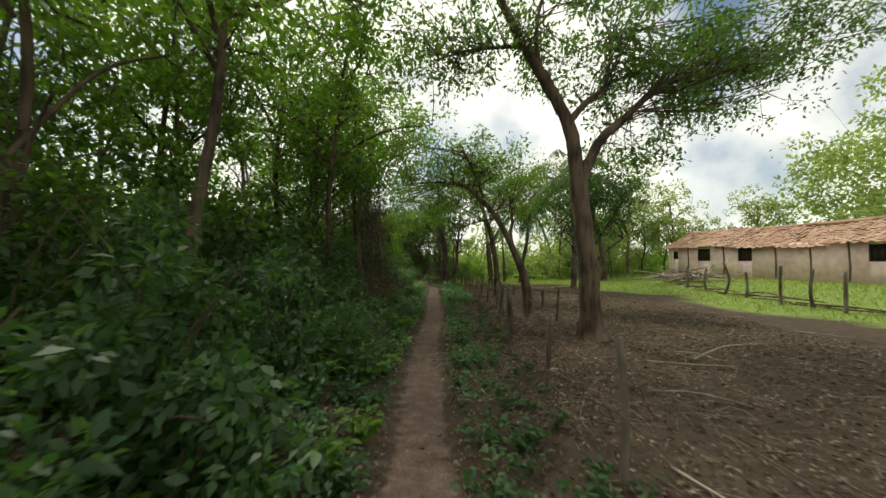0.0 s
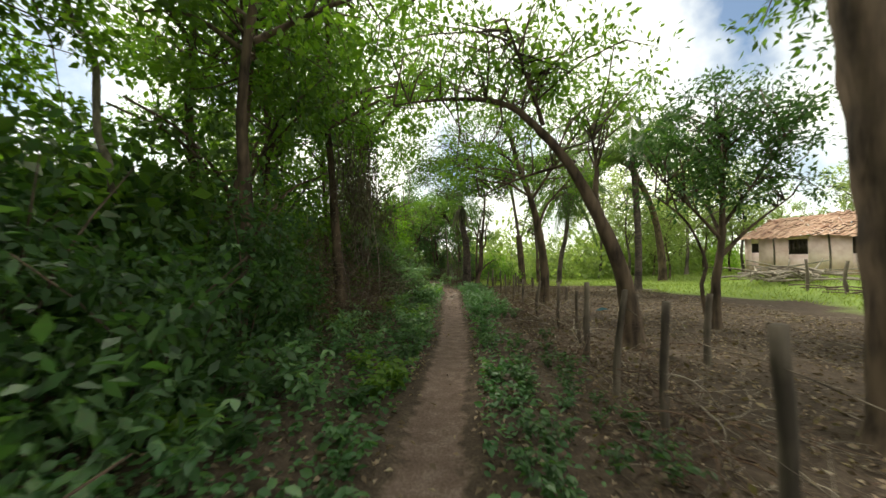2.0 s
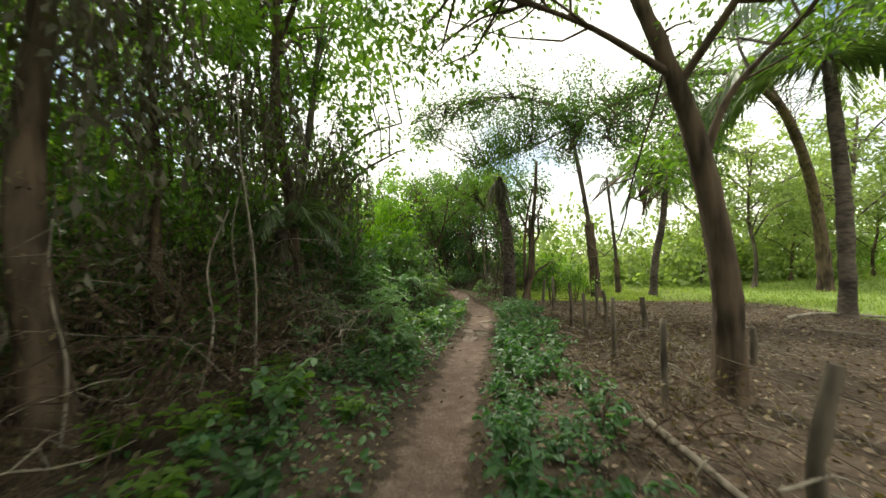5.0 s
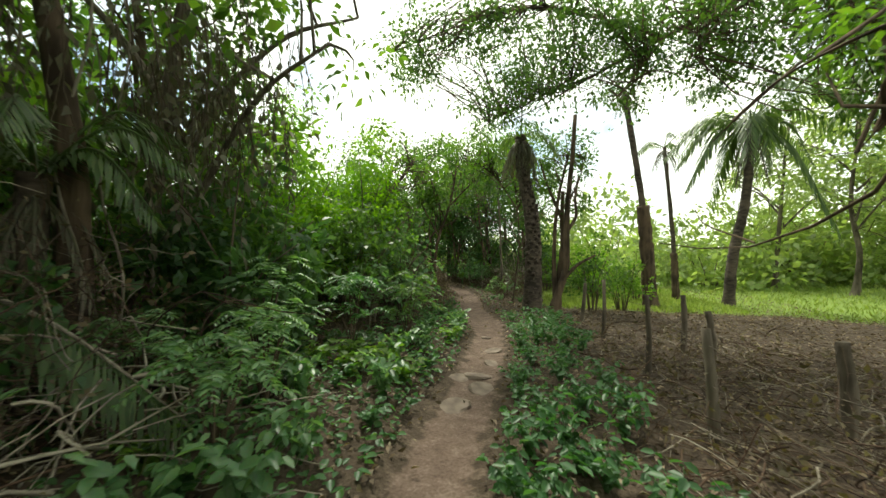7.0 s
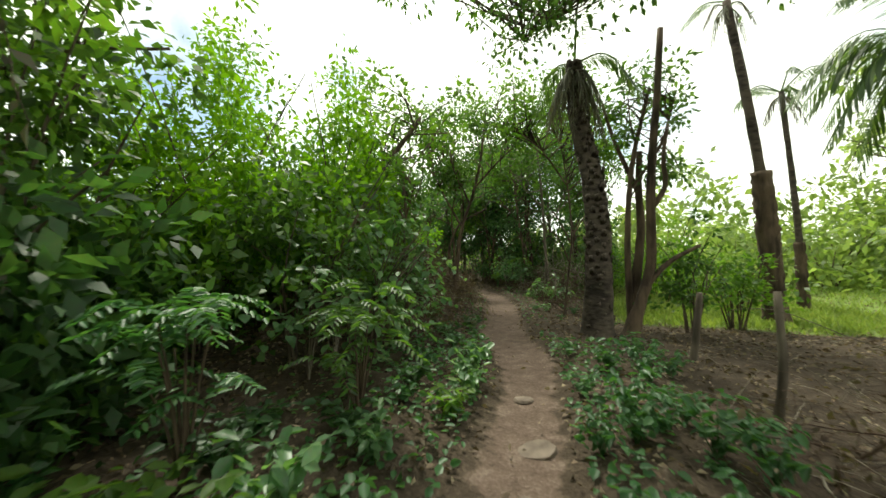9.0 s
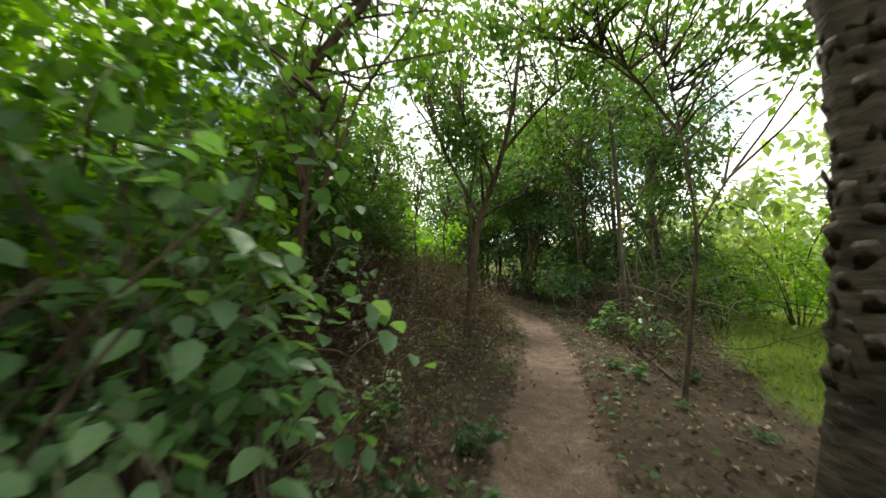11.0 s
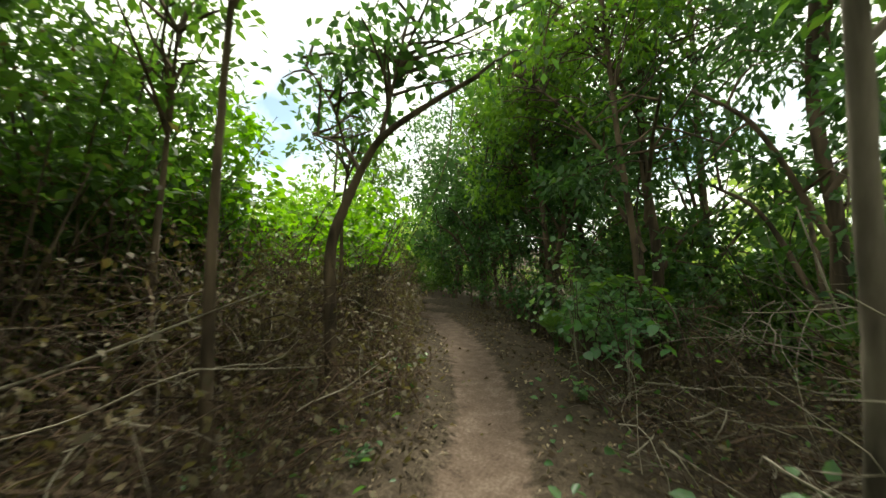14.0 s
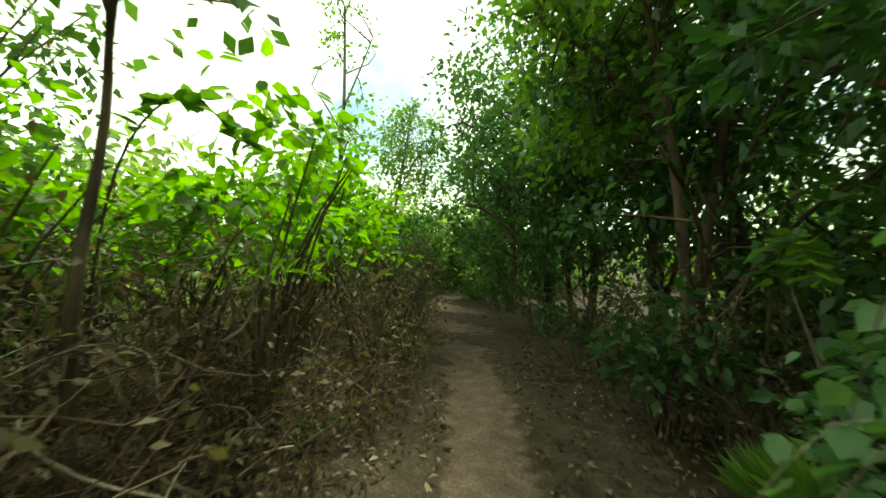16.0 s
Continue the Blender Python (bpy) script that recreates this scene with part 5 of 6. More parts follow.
pinnate("tall shrub with feathery leaves of paired leaflets", (-2.6, 19.4), 1.15, 10, 0.36, LEAF_BROAD)
pinnate("green shrub with feathery leaves on thin stems", (-2.0, 18.7), 0.75, 11, 0.3, LEAF_BROAD)
pinnate("green shrub with feathery leaves on thin stems", (-1.7, 17.9), 0.7, 9, 0.32, LEAF_BROAD)
pinnate("green shrub with feathery leaves on thin stems", (-2.9, 18.4), 0.8, 9, 0.32, LEAF_BROAD)
pinnate("green shrub with feathery leaves on thin stems", (-2.2, 20.6), 1.0, 8, 0.36, LEAF_HERB)
pinnate("green shrub with feathery leaves on thin stems", (-1.8, 21.7), 0.9, 7, 0.4, LEAF_TREE)

def bramble(label, place, tall, reach, stems, per, leaf, mat=LEAF_BROAD, toward=None, spread=2.6):
    """Arching stems with rounded leaves set one after the other along them."""
    p = np.array([place[0], place[1], ground_z(*place)])
    ob = thing("bramble", p, label, "bush", "brambles")
    lv = []
    for k in range(stems):
        a = rng.uniform(0, 6.28) if toward is None else toward + rng.uniform(-spread, spread) / 2
        h, out = tall * rng.uniform(0.45, 1.0), reach * rng.uniform(0.5, 1.0)
        d = np.array([math.cos(a), math.sin(a), 0])
        line = smooth_line([(0, 0, -0.05), d * out * 0.2 + (0, 0, h * 0.75), d * out * 0.6 + (0, 0, h), d * out + (0, 0, h * rng.uniform(0.5, 0.85))], 40)
        part("stem", tube(line[::4], 0.006, 0.002, 4, 10), TWIG if k % 3 else TWIG_PALE, ob)
        u = np.linspace(12, 39, per).astype(int)
        t = unit(np.gradient(line, axis=0))[u]
        s = unit(np.cross(t, (0, 0, 1))) * np.where(np.arange(per) % 2, 1, -1)[:, None]
        lv.append(broad_leaves(line[u] + rng.normal(size=(per, 3)) * 0.03, s + t * 0.5 + rng.normal(size=(per, 3)) * 0.25 - (0, 0, 0.3), leaf * rng.uniform(0.6, 1.25, per), 0.7, 0.07, rng.normal(size=(per, 3)) * 0.35 + (0, 0, 1.3)))
    g = join(lv)
    g = clear((g[0] + p, g[1]), 6, 0.5)
    part("foliage", (g[0] - p, g[1]), mat, ob)
    return ob


for x, y, h, out, n in ((-2.9, 22.9, 1.6, 0.9, 16), (-2.7, 23.7, 1.8, 0.9, 18), (-2.5, 24.4, 1.5, 0.8, 12), (-3.2, 24.4, 2.2, 1.1, 18), (-3.5, 23.3, 2.4, 1.2, 20), (-2.7, 22.2, 1.3, 0.8, 10), (-4.0, 26.1, 2.3, 0.9, 8)):
    bramble("bramble with rounded pale green leaves on arching stems", (x, y), h, out, n, 15, 0.125, toward=-0.6, spread=3.6)
for x, y, h, out, n, mat in ((-2.85, 33.85, 1.7, 0.75, 7, LEAF_BROAD), (-2.35, 34.1, 1.3, 0.8, 9, LEAF_HERB), (-2.2, 33.1, 1.3, 0.8, 8, LEAF_HERB), (-1.2, 30.6, 0.7, 0.5, 6, LEAF_BROAD), (-0.6, 30.2, 0.9, 0.6, 6, LEAF_BROAD)):
    bramble("sprawling shrub with oval green leaves on bare stems", (x, y), h, out, n, 12, 0.12, mat, toward=3.6, spread=4.4)

# ---------------------------------------------------------------- dead wood


def thicket(label, radius, tall, n, r=0.0034, reach=1.1, pale=9):
    """Bare tangled stems that wander and cross each other, as one clump."""
    ob = thing("brush", (0, 0, 0), label, "brushwood", "brushwood clumps")
    g = []
    for k in range(n + pale):
        a, b = rng.uniform(0, 6.28, 2)
        s = np.array([math.cos(a) * radius * rng.random(), math.sin(a) * radius * rng.random(), rng.uniform(-0.05, tall * 0.7)])
        ln = reach * rng.uniform(0.25, 1.0)
        way = np.array([math.cos(b), math.sin(b), rng.uniform(-0.25, 0.9)])
        pts = [s]
        for _ in range(4):
            way = unit(way + rng.normal(size=3) * 0.45)
            pts.append(pts[-1] + way * ln / 4)
        pts = np.array(pts)
        pts[:, 2] = np.clip(pts[:, 2], -0.03, tall * 1.15)
        g.append(tube(pts, r * rng.uniform(0.6, 1.7) * (1.4 if k >= n else 1), 0.0014, 3, 7))
    tagged(part("brushwood", join(g[:n]), BRUSH, ob), kind="stuff")
    if pale:
        tagged(part("deadwood", join(g[n:]), TWIG_PALE, ob, "bleached bare wood"), kind="stuff")
    k = int(n * 2.4)
    c = rng.normal(size=(k, 3)) * (radius * 0.6, radius * 0.6, tall * 0.25) + (0, 0, tall * 0.45)
    c[:, 2] = np.maximum(c[:, 2], 0.03)
    part("withered_leaves", leaves(c, rng.normal(size=(k, 3)), 0.055 * rng.uniform(0.5, 1.3, k), 0.5), LEAF_BROWN, ob)
    return ob


th_a = thicket("tangle of bare grey-brown twigs", 0.8, 1.7, 170)
th_b = thicket("low tangle of dry brown brushwood", 0.9, 1.2, 150)
spread_copies([th_a, th_b], [(-5.0, 28.4), (-4.9, 26.4), (-5.9, 29.2), (-5.6, 30.8), (-5.6, 32.4), (-6.9, 33.4), (-6.9, 34.9), (-7.9, 35.9), (-1.6, 34.6),
                             (-3.3, 13.2), (-3.6, 15.0), (-3.0, 16.6), (-4.2, 14.0), (-4.4, 17.0), (-3.8, 18.3), (-4.0, 19.2), (-3.3, 17.8), (-4.9, 30.2), (-4.6, 27.6), (-5.0, 12.8), (-4.8, 15.0)], (0.85, 1.25))
th_c = thicket("low brown brushwood at the path's edge", 0.4, 0.5, 90, 0.003, 0.5, 3)
spread_copies([th_c], [q for q in scatter(30, -6.5, -1.5, 24.2, 34.0, 0.55, 1.0, -1, 2.0) if math.hypot(q[0] + 3.9, q[1] - 28.3) > 0.95] + scatter(6, -2.5, 1, 29.5, 34.0, 0.6, 1.1, 1, 1.9) + scatter(7, -3.5, -1, 11, 16, 0.7, 1.4, -1, 2.4), (0.8, 1.25))
for x, y, h, dx in ((-3.75, 13.9, 2.6, -0.1), (-2.55, 16.0, 3.6, -0.3), (-3.0, 14.5, 1.7, -0.2), (-2.9, 15.6, 1.9, 0.3), (-3.2, 16.4, 2.4, 0.1), (-3.9, 12.2, 2.6, 0.2), (-4.5, 15.5, 3.0, -0.2), (-4.8, 13.0, 3.0, 0.2), (-3.5, 17.3, 2.4, -0.2), (-0.25, 35.2, 2.6, -0.1), (-0.5, 33.6, 2.0, -0.4), (-0.92, 30.5, 1.95, 0.16), (-0.75, 29.9, 1.7, -0.35), (0.3, 32.6, 2.2, -0.2)):
    p = (x, y, ground_z(x, y))
    ob = thing("bare_stem", p, "thin pale bare stem standing in the undergrowth", "stem", "bare stems")
    part("stalk", tube([(0, 0, -0.05), (dx * 0.3 + 0.06, 0.03, h * 0.35), (dx * 0.5 - 0.05, 0, h * 0.7), (dx, 0.05, h)], 0.015, 0.006, 6, 12, 0.06), TWIG_PALE, ob)


def brush_top(x, y):
    """How high the brush stands: low at the trail, rising into the hedge."""
    d, _ = off_trail(np.column_stack([x, y]))
    return 0.25 + 0.62 * np.clip(d - 0.75, 0, 3.6)


def tangle(label, x0, x1, y0, y1, n, pale, low=0.62, top=2.6, reach=1.0, thick=1.0, leafy=2.0, flat=1.0, leaf_mat=LEAF_BROWN):
    """Long bare stems that arch, fork and cross over a stretch of the bank."""
    at = ((x0 + x1) / 2, (y0 + y1) / 2)
    base = np.array([at[0], at[1], ground_z(*at)])
    ob = thing("brush", base, label, "brushwood", "arching brush")
    q = np.column_stack([rng.uniform(x0, x1, n * 3), rng.uniform(y0, y1, n * 3)])
    d, _ = off_trail(q)
    q = q[d > low][:n]
    roof = np.minimum(brush_top(q[:, 0], q[:, 1]), top)
    gz = height(q)
    pieces, bleached, tips = [], [], []
    for k in range(len(q)):
        a = rng.uniform(0, 6.28)
        ln = reach * rng.uniform(0.35, 1.6)
        z = gz[k] + roof[k] * rng.random() ** 1.2
        way = unit(np.array([math.cos(a), math.sin(a), rng.uniform(-0.2, 1.1) * flat]))
        bend = np.array([rng.normal() * 0.22, rng.normal() * 0.22, rng.uniform(-0.5, 0.1)])
        pts = [np.array([q[k, 0], q[k, 1], z])]
        for _ in range(6):
            way = unit(way + bend + rng.normal(size=3) * 0.3)
            pts.append(pts[-1] + way * ln / 6)
        pts = np.array(pts)
        pts[:, 2] = np.clip(pts[:, 2], gz[k] + 0.01, gz[k] + roof[k] * 1.2 + 0.1)
        off, _ = off_trail(pts[:, :2])
        lane = nearest(pts[:, :2], FLIGHT)[1]
        keep = (off > 0.45) & (lane > 0.6)
        if not keep[0]:
            continue
        m = len(pts) if keep.all() else int(np.argmin(keep))
        if m < 3:
            continue
        pts = pts[:m]
        r = thick * (0.0028 + 0.006 * rng.random() ** 3)
        g = [tube(pts - base, r, r * 0.35, 3, 9)]
        tips.append(pts)
        if rng.random() < 0.6:
            s = pts[m // 2]
            e = s + unit(way + rng.normal(size=3) * 0.7) * ln * 0.3
            if e[2] > gz[k]:
                g.append(tube([s - base, (s + e) / 2 - base + rng.normal(size=3) * 0.02, e - base], r * 0.6, r * 0.25, 3, 4))
        (bleached if rng.random() < pale else pieces).extend(g)
    tagged(part("brushwood", join(pieces), BRUSH, ob), kind="stuff")
    if bleached:
        tagged(part("deadwood", join(bleached), TWIG_PALE, ob, "bleached bare wood"), kind="stuff")
    if leafy:
        k = int(n * leafy)
        t = np.concatenate(tips)
        c = t[rng.integers(0, len(t), k)] + rng.normal(size=(k, 3)) * 0.05
        c[:, 2] = np.maximum(c[:, 2], height(c[:, :2]) + 0.02)
        part("withered_leaves", leaves(c - base, rng.normal(size=(k, 3)), 0.06 * rng.uniform(0.5, 1.4, k), 0.5), leaf_mat, ob)
    return ob


tangle("tangle of arching bare brown stems under the hedge", -4.6, -2.6, 24.4, 26.6, 300, 0.1)
tangle("tangle of arching bare brown stems under the hedge", -6.2, -2.9, 26.4, 28.4, 560, 0.1, leafy=5)
tangle("high tangle of grey-brown stems beside the bend", -6.4, -3.2, 28.2, 30.2, 560, 0.1, leafy=5)
tangle("high tangle of grey-brown stems beside the bend", -6.8, -3.4, 30.0, 32.0, 560, 0.12, leafy=5)
tangle("brown tangle of dry stems below sunlit shrubs", -7.4, -4.0, 31.8, 34.0, 600, 0.12, top=1.8, leafy=6)
tangle("brown tangle of dry stems below sunlit shrubs", -9.4, -5.2, 33.8, 36.6, 440, 0.12, top=1.6, leafy=6)
tangle("thin bare stems crossing between small trees", -1.9, 0.4, 28.9, 31.4, 240, 0.4, top=1.5, thick=1.15, low=0.95, leafy=1.2, leaf_mat=LEAF_TREE)
tangle("thin bare stems crossing under dark trees", -2.6, 0.2, 31.4, 34.2, 300, 0.4, top=1.5, thick=1.15, low=0.85, leafy=1.2, leaf_mat=LEAF_TREE)
tangle("heap of dry brushwood along the old fence", 1.15, 2.6, 15.5, 19.0, 300, 0.25, top=0.3, reach=0.7, flat=0.25, leafy=4, thick=1.1)
tangle("heap of dry brushwood along the old fence", 1.0, 4.2, 18.6, 22.6, 520, 0.25, top=0.36, reach=0.8, flat=0.3, leafy=4, thick=1.1)
tangle("dark dead twigs caught along the old fence", 0.95, 1.9, 3.2, 9.6, 300, 0.15, top=0.5, reach=0.7, flat=0.4, leafy=1.5)
tangle("dark dead twigs caught along the old fence", 1.0, 2.0, 9.4, 15.6, 260, 0.2, top=0.45, reach=0.7, flat=0.4, leafy=1.5)
tangle("heap of grey dead palm ribs and branches on the bank", -3.4, -1.7, 16.6, 18.6, 110, 0.7, top=0.6, reach=1.3, flat=0.35, leafy=1.0, thick=2.2, low=1.2)
tangle("dim tangle of bare stems at the wood's edge", -3.9, -1.9, 11.4, 15.4, 300, 0.18, top=1.7, low=1.5)
tangle("dim tangle of bare stems at the wood's edge", -4.0, -2.2, 15.2, 18.6, 300, 0.2, top=1.9, low=1.7)


def fallen(name, pts, r0, r1, label, mat=TWIG_PALE, group="fallen branches"):
    a = np.array(pts[0], float)
    a[2] = 0
    q = [(x - a[0], y - a[1], ground_z(x, y) + z) for x, y, z in pts]
    ob = thing(name, (a[0], a[1], 0), label, "branch", group)
    part("wood", tube(q, r0, r1, 6, 12, 0.08), mat, ob)
    return ob


fallen("branch", [(-4.3, 27.85, 0.04), (-3.95, 28.35, 0.09), (-3.6, 28.9, 0.22)], 0.028, 0.014, "pale curved dead branch lying on leaf litter")
fallen("branch", [(-1.05, 31.3, 0.05), (-0.9, 30.0, 0.08), (-0.7, 29.3, 0.04), (-0.5, 28.4, 0.06)], 0.034, 0.022, "long dead branch along the path's edge", BARK)
fallen("branch", [(-1.15, 30.8, 0.12), (-0.85, 30.1, 0.16), (-0.98, 29.5, 0.05), (-0.75, 28.6, 0.12)], 0.018, 0.008, "thin crooked branch beside a fallen log", TWIG)
fallen("branch", [(-2.3, 33.6, 0.05), (-1.9, 33.2, 0.06), (-1.5, 32.7, 0.12)], 0.035, 0.02, "rough fallen log in shade", BARK)
fallen("branch", [(1.35, 15.9, 0.06), (1.45, 14.9, 0.1), (1.7, 13.7, 0.05)], 0.035, 0.02, "grey fallen branch at the plot's edge", BARK_GREY)
fallen("branch", [(2.0, 12.4, 0.03), (2.06, 12.55, 0.12), (2.1, 12.68, 0.24)], 0.02, 0.012, "short pale broken stick leaning up")
fallen("branch", [(4.2, 6.3, 0.03), (5.2, 6.9, 0.10), (6.4, 7.4, 0.05)], 0.022, 0.01, "long thin dry stick on bare soil")
fallen("branch", [(6.4, 22.2, 0.05), (7.4, 22.6, 0.1), (8.8, 22.4, 0.06)], 0.05, 0.03, "pale fallen branch at the palm's foot")
fallen("branch", [(-4.6, 29.2, 0.55), (-4.0, 29.5, 0.75), (-3.6, 30.2, 1.1)], 0.012, 0.005, "thin bare twig reaching out of the brush")
for k in range(26):
    x, y = float(rng.uniform(1.6, 8.5)), float(rng.uniform(1.5, 25))
    a, ln = float(rng.uniform(0, 6.28)), float(rng.uniform(0.4, 1.5))
    fallen("branch", [(x, y, 0.02), (x + ln * 0.5 * math.cos(a), y + ln * 0.5 * math.sin(a), 0.06), (x + ln * math.cos(a + 0.2), y + ln * math.sin(a + 0.2), 0.03)], 0.014, 0.006, "dry stick lying on bare soil", TWIG_PALE, "sticks on the plot")

for k in range(14):
    y = 28.3 + 3.0 * float(rng.random())
    x = -0.5 - 0.2 * (y - 28.3) + float(rng.normal() * 0.14)
    q = rng.normal(size=(3, 3)) * (0.1, 0.18, 0.07)
    ln = float(rng.uniform(0.3, 0.8))
    fallen("branch", [(x, y, 0.03), (x + q[0, 0], y + ln * 0.3, 0.08 + abs(q[0, 2])), (x + q[1, 0] - 0.1, y + ln * 0.7, 0.04 + abs(q[1, 2])), (x + q[2, 0] - 0.15, y + ln, 0.05 + abs(q[2, 2]))], 0.016, 0.005, "dark crooked twig heaped beside the path", BARK, "twigs beside the path")

# heap of branches beside the house
heap = thing("wood_heap", (15.2, 23.6, ground_z(15.2, 23.6)), "heap of grey dead branches and logs near the house", "wood heap")
for k in range(46):
    a, b = rng.normal(size=2) * (0.8, 0.7)
    c, s = rng.normal(size=3) * (0.9, 0.9, 0.3), 0.05 + 0.6 * rng.random()
    part("branch", tube([(a - c[0], b - c[1], s), (a, b, s + 0.15), (a + c[0], b + c[1], max(0.05, s + c[2]))], 0.06, 0.025, 6, 7, 0.1), TWIG_PALE, heap)

# ---------------------------------------------------------------- stones of the path
for x, y, r in ((-0.53, 20.7, 0.14), (-0.42, 20.28, 0.15), (-0.6, 19.72, 0.15), (-0.46, 21.97, 0.12), (-0.68, 22.9, 0.10), (-0.75, 20.55, 0.13), (-0.42, 21.3, 0.1), (-2.98, 30.33, 0.13), (-3.2, 31.2, 0.1), (-2.85, 29.7, 0.11)):
    bm = bmesh.new()
    bmesh.ops.create_icosphere(bm, subdivisions=2, radius=r)
    for v in bm.verts:
        v.co *= 1 + 0.35 * noise.noise(v.co * 6 + Vector((x * 9, y * 7, 0)))
        v.co.x *= 1.25
        v.co.z = max(min(v.co.z * 0.5, r * 0.16 + v.co.x * 0.12), -r * 0.5)
    me = bpy.data.meshes.new("stone")
    bm.to_mesh(me)
    bm.free()
    me.materials.append(ROCK)
    ob = new("stone", me)
    ob.location, ob.rotation_euler = (x, y, ground_z(x, y) - 0.045), (0.05, -0.04, x * 40)
    tagged(ob, "flat pale stone worn smooth in the footpath", "stone", "path stones")

# ---------------------------------------------------------------- leaf litter, straw and turf
n = 86000
lx, ly = rng.uniform(-6.5, 8.5, n), 38 * rng.random(n) ** 1.25 - 0.5
ld, ls = off_trail(np.column_stack([lx, ly]))
ok = (ld > 0.32) | (rng.random(n) < 0.06)
ok &= (meadow(lx, ly) < 0.6) | ((ly > 25) & (rng.random(n) < 0.6))
lx, ly = lx[ok], ly[ok]
lz = height(np.column_stack([lx, ly])) + rng.uniform(0.0, 0.035, len(lx))
b = rng.uniform(0, 6.28, len(lx))
way = np.column_stack([np.cos(b), np.sin(b), rng.normal(size=len(lx)) * 0.3])
litter = part("leaf_litter", leaves(np.column_stack([lx, ly, lz]), way, rng.uniform(0.03, 0.085, len(lx)), 0.5, 0.2), LEAF_DRY)
tagged(litter, "dry brown fallen leaves covering the soil", "leaf litter", kind="stuff")

straw = []
q = np.column_stack([rng.uniform(0.8, 9, 5200), 26 * rng.random(5200) ** 1.2 + 0.3])
for (x, y), z in zip(q, height(q) + 0.015):
    a, s = rng.uniform(0, 6.28), rng.uniform(0.1, 0.6)
    straw.append(tube([(x, y, z), (x + s * math.cos(a) * 0.5, y + s * math.sin(a) * 0.5, z + rng.uniform(0, 0.05)), (x + s * math.cos(a), y + s * math.sin(a), z + 0.01)], 0.004, 0.002, 3, 3))
tagged(part("straw", join(straw[1900:]), TWIG), "broken twigs and straw scattered over the plot", "straw", kind="stuff")
tagged(part("dry_stalks", join(straw[:1900]), TWIG_PALE), "bleached dry stalks scattered over the plot", "straw", kind="stuff")

n = 84000
bx, by = rng.uniform(1.0, 26, n), rng.uniform(5, 44, n)
bx[60000:], by[60000:] = rng.uniform(0, 6, 24000), rng.uniform(26, 35, 24000)
ok = meadow(bx, by) > rng.uniform(0.25, 0.9, n)
bx, by = bx[ok], by[ok]
bz = height(np.column_stack([bx, by]))
way = np.column_stack([rng.normal(size=(len(bx), 2)) * 0.45, np.ones(len(bx))])
turf = part("grass", leaves(np.column_stack([bx, by, bz]), way, rng.uniform(0.06, 0.2, len(bx)), 0.22, 0.02), GRASS)
tagged(turf, "short bright green pasture grass", "grass", kind="stuff")

n = 40000
wx, wy = rng.uniform(-4, 2.2, n), rng.uniform(-0.5, 33, n)
wd, ws = off_trail(np.column_stack([wx, wy]))
ok = (wd > 0.36 + 0.1 * rng.random(n)) & (wd < np.where(ws < 0, 2.2, 1.15) * rng.uniform(0.5, 1, n)) & ((wy < 25) | (rng.random(n) < 0.15))
wx, wy = wx[ok], wy[ok]
wz = height(np.column_stack([wx, wy])) + rng.uniform(0.02, 0.13, len(wx))
b = rng.uniform(0, 6.28, len(wx))
way = np.column_stack([np.cos(b), np.sin(b), rng.uniform(-0.3, 0.5, len(wx))])
weeds = part("ground_weeds", broad_leaves(np.column_stack([wx, wy, wz]), way, rng.uniform(0.04, 0.1, len(wx)), 0.6), LEAF_HERB)
tagged(weeds, "low green weeds along both edges of the footpath", "weeds", kind="stuff")

# ---------------------------------------------------------------- hanging growth and single finds
vine = thing("vine", (-5.7, 10.4, 0), "pale twisted vine hanging from the crowns", "vine")
part("stem", tube([(0.4, 0, 0.1), (0.35, 0, 2.6), (0.1, 0, 3.4), (-0.05, 0.05, 4.6), (-0.45, 0, 5.4), (-0.2, 0, 6.4), (-0.3, 0.1, 7.6)], 0.06, 0.035, 7, 40, 0.05), TWIG_PALE, vine)
for k in range(7):
    x, y = -3.5 - 0.35 * k * 0.6, 18.2 + 0.45 * (k % 4)
    v = thing("vine", (x, y, 0), "thin grey vine hanging in the thicket", "vine", "hanging vines")
    part("stem", tube([(0, 0, 0.1), (0.15, 0.05, 1.2), (-0.1, 0, 2.2), (0.1, 0.1, 3.4), (0, 0, 4.4)], 0.016, 0.01, 5, 24, 0.05), TWIG_PALE, v)
low_palm = palm("young palm with grey-green drooping fronds in the thicket", [(-3.75, 18.1, 0), (-3.72, 18.1, 1.1), (-3.65, 18.1, 2.1)], 0.12, 0.1, 13, 1.3, dead=8, skirt=1.0)
dry = thing("fallen_frond", (0, 0, 0), "dry grey-green palm frond lying across the bank", "palm frond")
rib, blades = frond((-3.9, 17.75, 1.3), (-1.85, 17.9, 0.42), 0.12, 40, 0.42, 0.55, 1.0, True)
part("midrib", rib, TWIG_PALE, dry, "pale bowed midrib")
part("leaf_blade", blades, LEAF_PALM, dry)
dry2 = thing("fallen_frond", (0, 0, 0), "dry brown palm frond lying on leaf litter", "palm frond")
rib, blades = frond((-4.6, 27.4, 0.12), (-3.9, 28.4, 0.14), 0.06, 30, 0.28, 0.6, 0.15, True)
part("midrib", rib, TWIG_PALE, dry2, "pale bowed midrib")
part("leaf_blade", blades, LEAF_DRY, dry2)


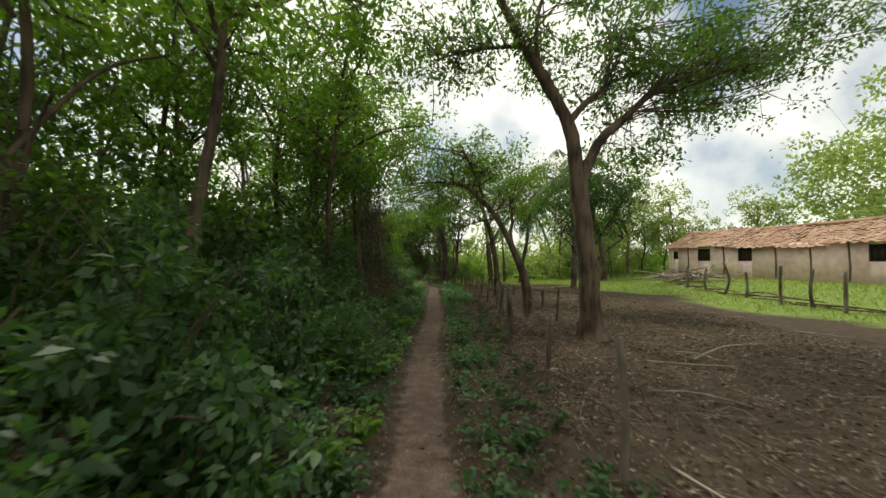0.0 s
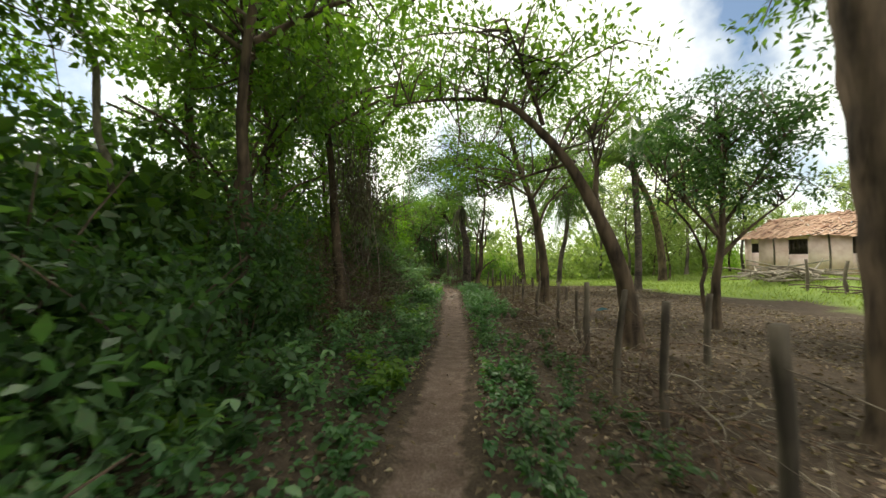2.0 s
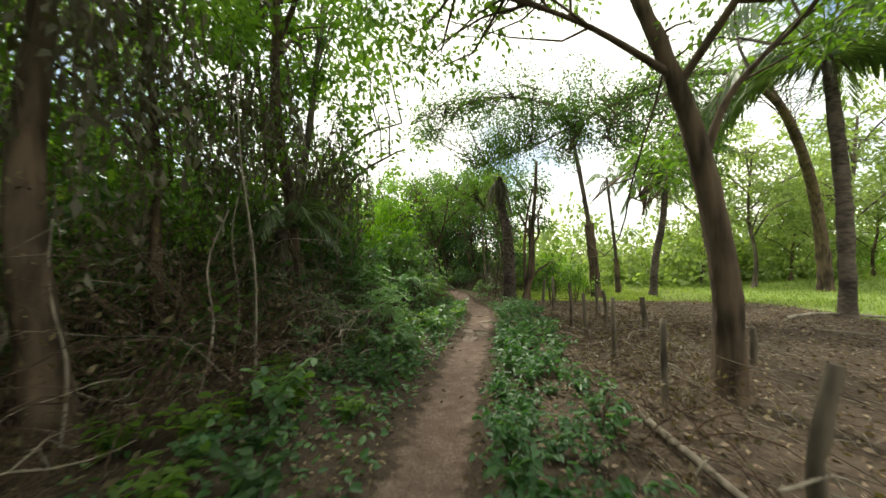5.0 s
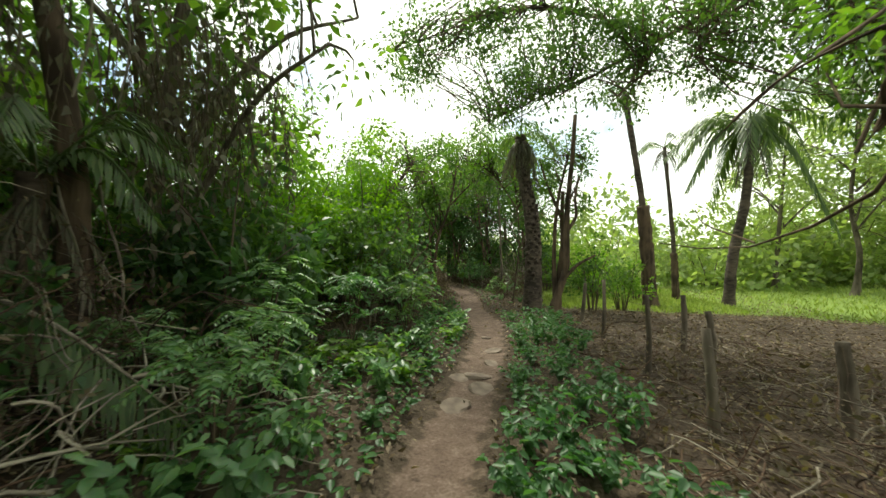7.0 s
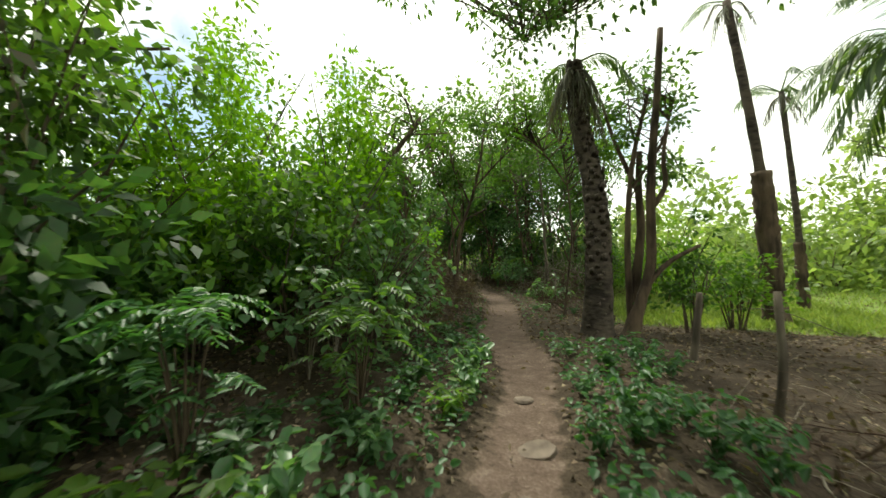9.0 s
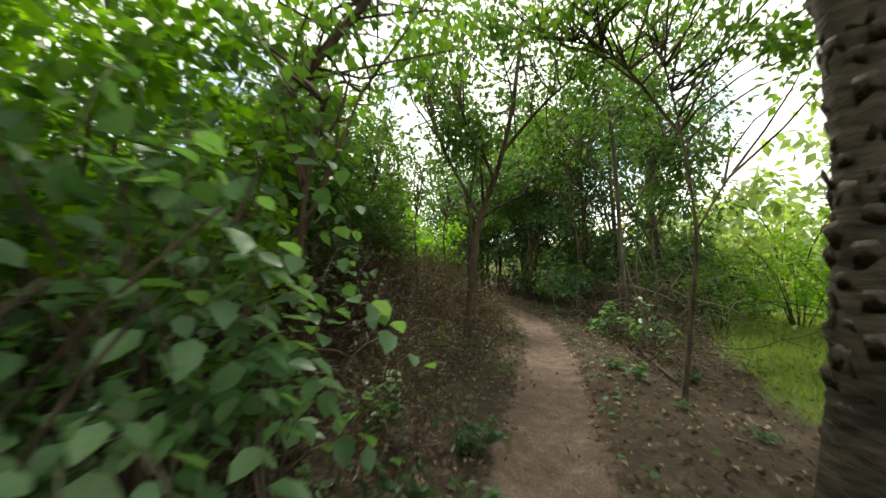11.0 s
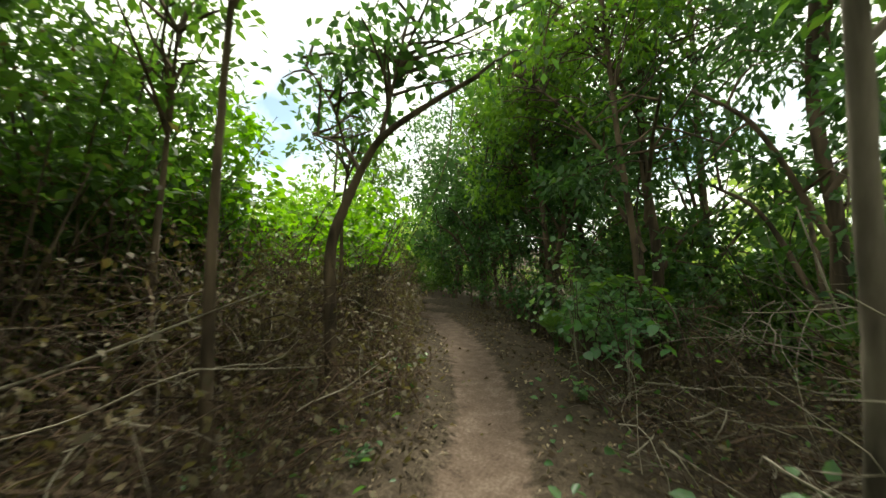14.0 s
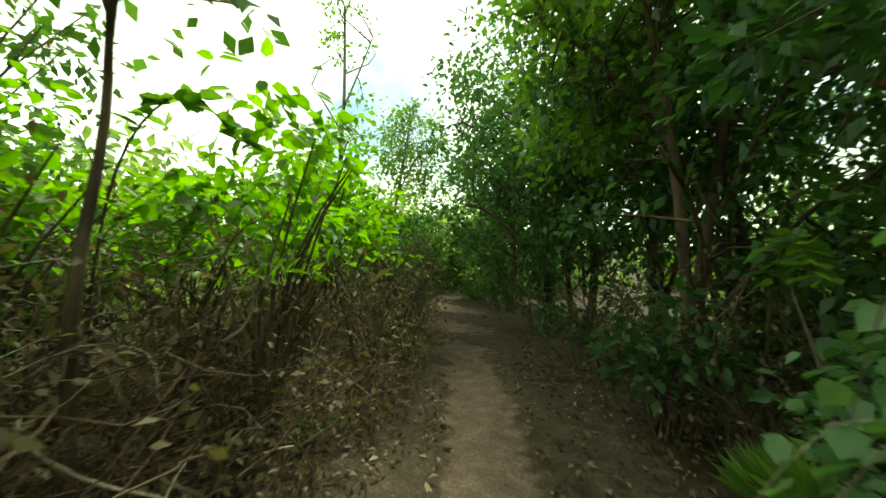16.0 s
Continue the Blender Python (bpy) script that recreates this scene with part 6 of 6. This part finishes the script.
def drape(label, x0, x1, y0, y1, z0, z1, n, mat=TWIG):
    """A curtain of hanging dead strands with withered leaves on them."""
    base = np.array([(x0 + x1) / 2, (y0 + y1) / 2, 0.0])
    ob = thing("creeper_curtain", base, label, "creeper", "hanging creepers")
    g, at = [], []
    for _ in range(n):
        p = np.array([rng.uniform(x0, x1), rng.uniform(y0, y1), rng.uniform(z0 + (z1 - z0) * 0.45, z1)])
        ln = rng.uniform(0.25, 0.6) * (z1 - z0)
        pts = [p]
        for _ in range(4):
            pts.append(pts[-1] + (rng.normal() * 0.06, rng.normal() * 0.06, -ln / 4))
        pts = np.array(pts)
        g.append(tube(pts - base, 0.006 * rng.uniform(0.5, 1.5), 0.003, 3, 6))
        at.append(smooth_line(pts, 9)[1:])
    tagged(part("deadwood", join(g), mat, ob), kind="stuff")
    at = np.concatenate(at)
    k = len(at)
    part("withered_leaves", leaves(at - base, rng.normal(size=(k, 3)) * 0.5 - (0, 0, 1.0), 0.13 * rng.uniform(0.6, 1.3, k), 0.4), LEAF_GREY, ob)
    return ob


drape("curtain of dead brown creeper hanging in the wood", -4.0, -2.7, 18.6, 20.2, 1.6, 4.6, 150)
drape("curtain of dead brown creeper hanging in the wood", -4.6, -3.0, 16.4, 18.2, 2.0, 5.0, 130)
drape("brown hanging creeper on a tall tree", -3.4, -2.4, 14.2, 15.4, 1.8, 5.0, 110)

hang = thing("vine", (0, 0, 0), "hanging green vine with a few large rounded leaves", "vine", "hanging vines")
line = smooth_line([(-3.57, 32.05, 2.96), (-3.62, 32.05, 2.46), (-3.67, 32.05, 2.29), (-3.77, 32.05, 2.06), (-3.95, 32.05, 1.78), (-4.09, 32.05, 1.59)], 40)
part("stem", tube(line[::3], 0.007, 0.004, 5, 14), TWIG, hang)
u = np.array([10, 13, 17, 18, 21, 22, 24, 25, 27, 31, 35, 38])
t = rng.uniform(0, 6.28, len(u))
part("foliage", broad_leaves(line[u], np.column_stack([np.cos(t), np.sin(t), -0.5 - 0.5 * rng.random(len(u))]), 0.10 * rng.uniform(0.7, 1.3, len(u)), 0.72, 0.06, np.column_stack([rng.normal(size=len(u)) * 0.4 + 0.5, rng.normal(size=len(u)) * 0.4 - 0.7, np.full(len(u), 0.6)])), LEAF_DARK, hang)


def fan_leaf(centre, face, size, blades=15):
    """A palm leaf like a half-open fan."""
    centre, face = np.array(centre, float), np.array(face, float)
    a = np.linspace(-1.25, 1.25, blades)
    side = unit(np.cross(face, (0, 0, 1)))
    upw = unit(np.cross(side, face))
    way = np.cos(a)[:, None] * upw + np.sin(a)[:, None] * side
    return leaves(np.tile(centre, (blades, 1)), way, size, 0.16, 0.02, np.tile(face, (blades, 1)))


fan = thing("fan_palm_seedling", (-3.4, 34.6, 0), "small green fan palm seedling on leaf litter", "palm seedling")
for k in range(4):
    a = 0.7 * k - 1.0
    part("leaf", fan_leaf((0.05 * k - 0.1, -0.05 * k, 0.30 + 0.05 * k), (math.sin(a), -math.cos(a), 0.5), 0.29), LEAF_LIGHT, fan)
    part("stalk", tube([(0, 0, -0.03), (0.02 * k, 0, 0.2), (0.05 * k - 0.1, -0.05 * k, 0.30 + 0.05 * k)], 0.008, 0.006, 4, 4), LEAF_HERB, fan)
shoot = thing("seedling", (-3.78, 28.6, 0), "single bright yellow-green young leaf on a short stalk", "seedling")
part("leaf", broad_leaves([(0, 0, 0.10)], [(0.1, 0.05, 1)], 0.34, 0.34, 0.05, np.array([(0.5, -0.8, 0.2)])), LEAF_SUN, shoot)
part("stalk", tube([(0, 0, 0.1), (0, 0, 0.17), (0.01, 0, 0.24)], 0.008, 0.005, 4, 3), LEAF_SUN, shoot)
rag = thing("plastic_scrap", (3.55, 15.6, ground_z(3.55, 15.6)), "scrap of light blue plastic lying on soil", "litter")
part("sheet", leaves([(0, 0, 0.03), (0.1, 0.02, 0.03)], [(1, 0.1, 0.1), (1, 0.4, 0.02)], 0.34, 0.4, 0.06), plain_material("blue_plastic", (0.10, 0.30, 0.42), (0.20, 0.45, 0.58), 5.0, 0.4), rag)

# dead forked trunks beside the rough palm
for pts, r0, r1, arms in (([(0.78, 26.95, 0), (0.85, 27.0, 0.9), (0.95, 27.05, 1.8), (0.92, 27.05, 2.6), (0.95, 27.05, 3.3)], 0.10, 0.05, [[(0.93, 27.05, 2.5), (0.8, 27.0, 2.8), (0.5, 26.85, 3.5), (0.3, 26.8, 4.2)]]),
                          ([(0.62, 26.0, 0), (0.8, 26.1, 0.6), (0.97, 26.2, 1.2), (0.98, 26.2, 2.2), (1.02, 26.2, 3.0), (1.12, 26.3, 4.0), (1.2, 26.35, 5.2)], 0.10, 0.05, [[(0.98, 26.2, 2.1), (1.22, 26.3, 2.5), (1.2, 26.3, 3.0), (1.3, 26.4, 3.6)], [(0.8, 26.1, 0.7), (1.2, 26.2, 1.2), (1.7, 26.3, 1.5)]])):
    b = np.array(pts[0])
    ob = thing("dead_tree", b, "dead grey forked trunk without leaves", "tree", "dead trunks")
    part("trunk", (lambda g: (g[0] - b, g[1]))(tube(pts, r0, r1, 9, 22, 0.06, 0.03)), BARK, ob)
    for arm in arms:
        part("limb", (lambda g: (g[0] - b, g[1]))(tube(arm, 0.055, 0.025, 7, 10, 0.06)), BARK, ob)
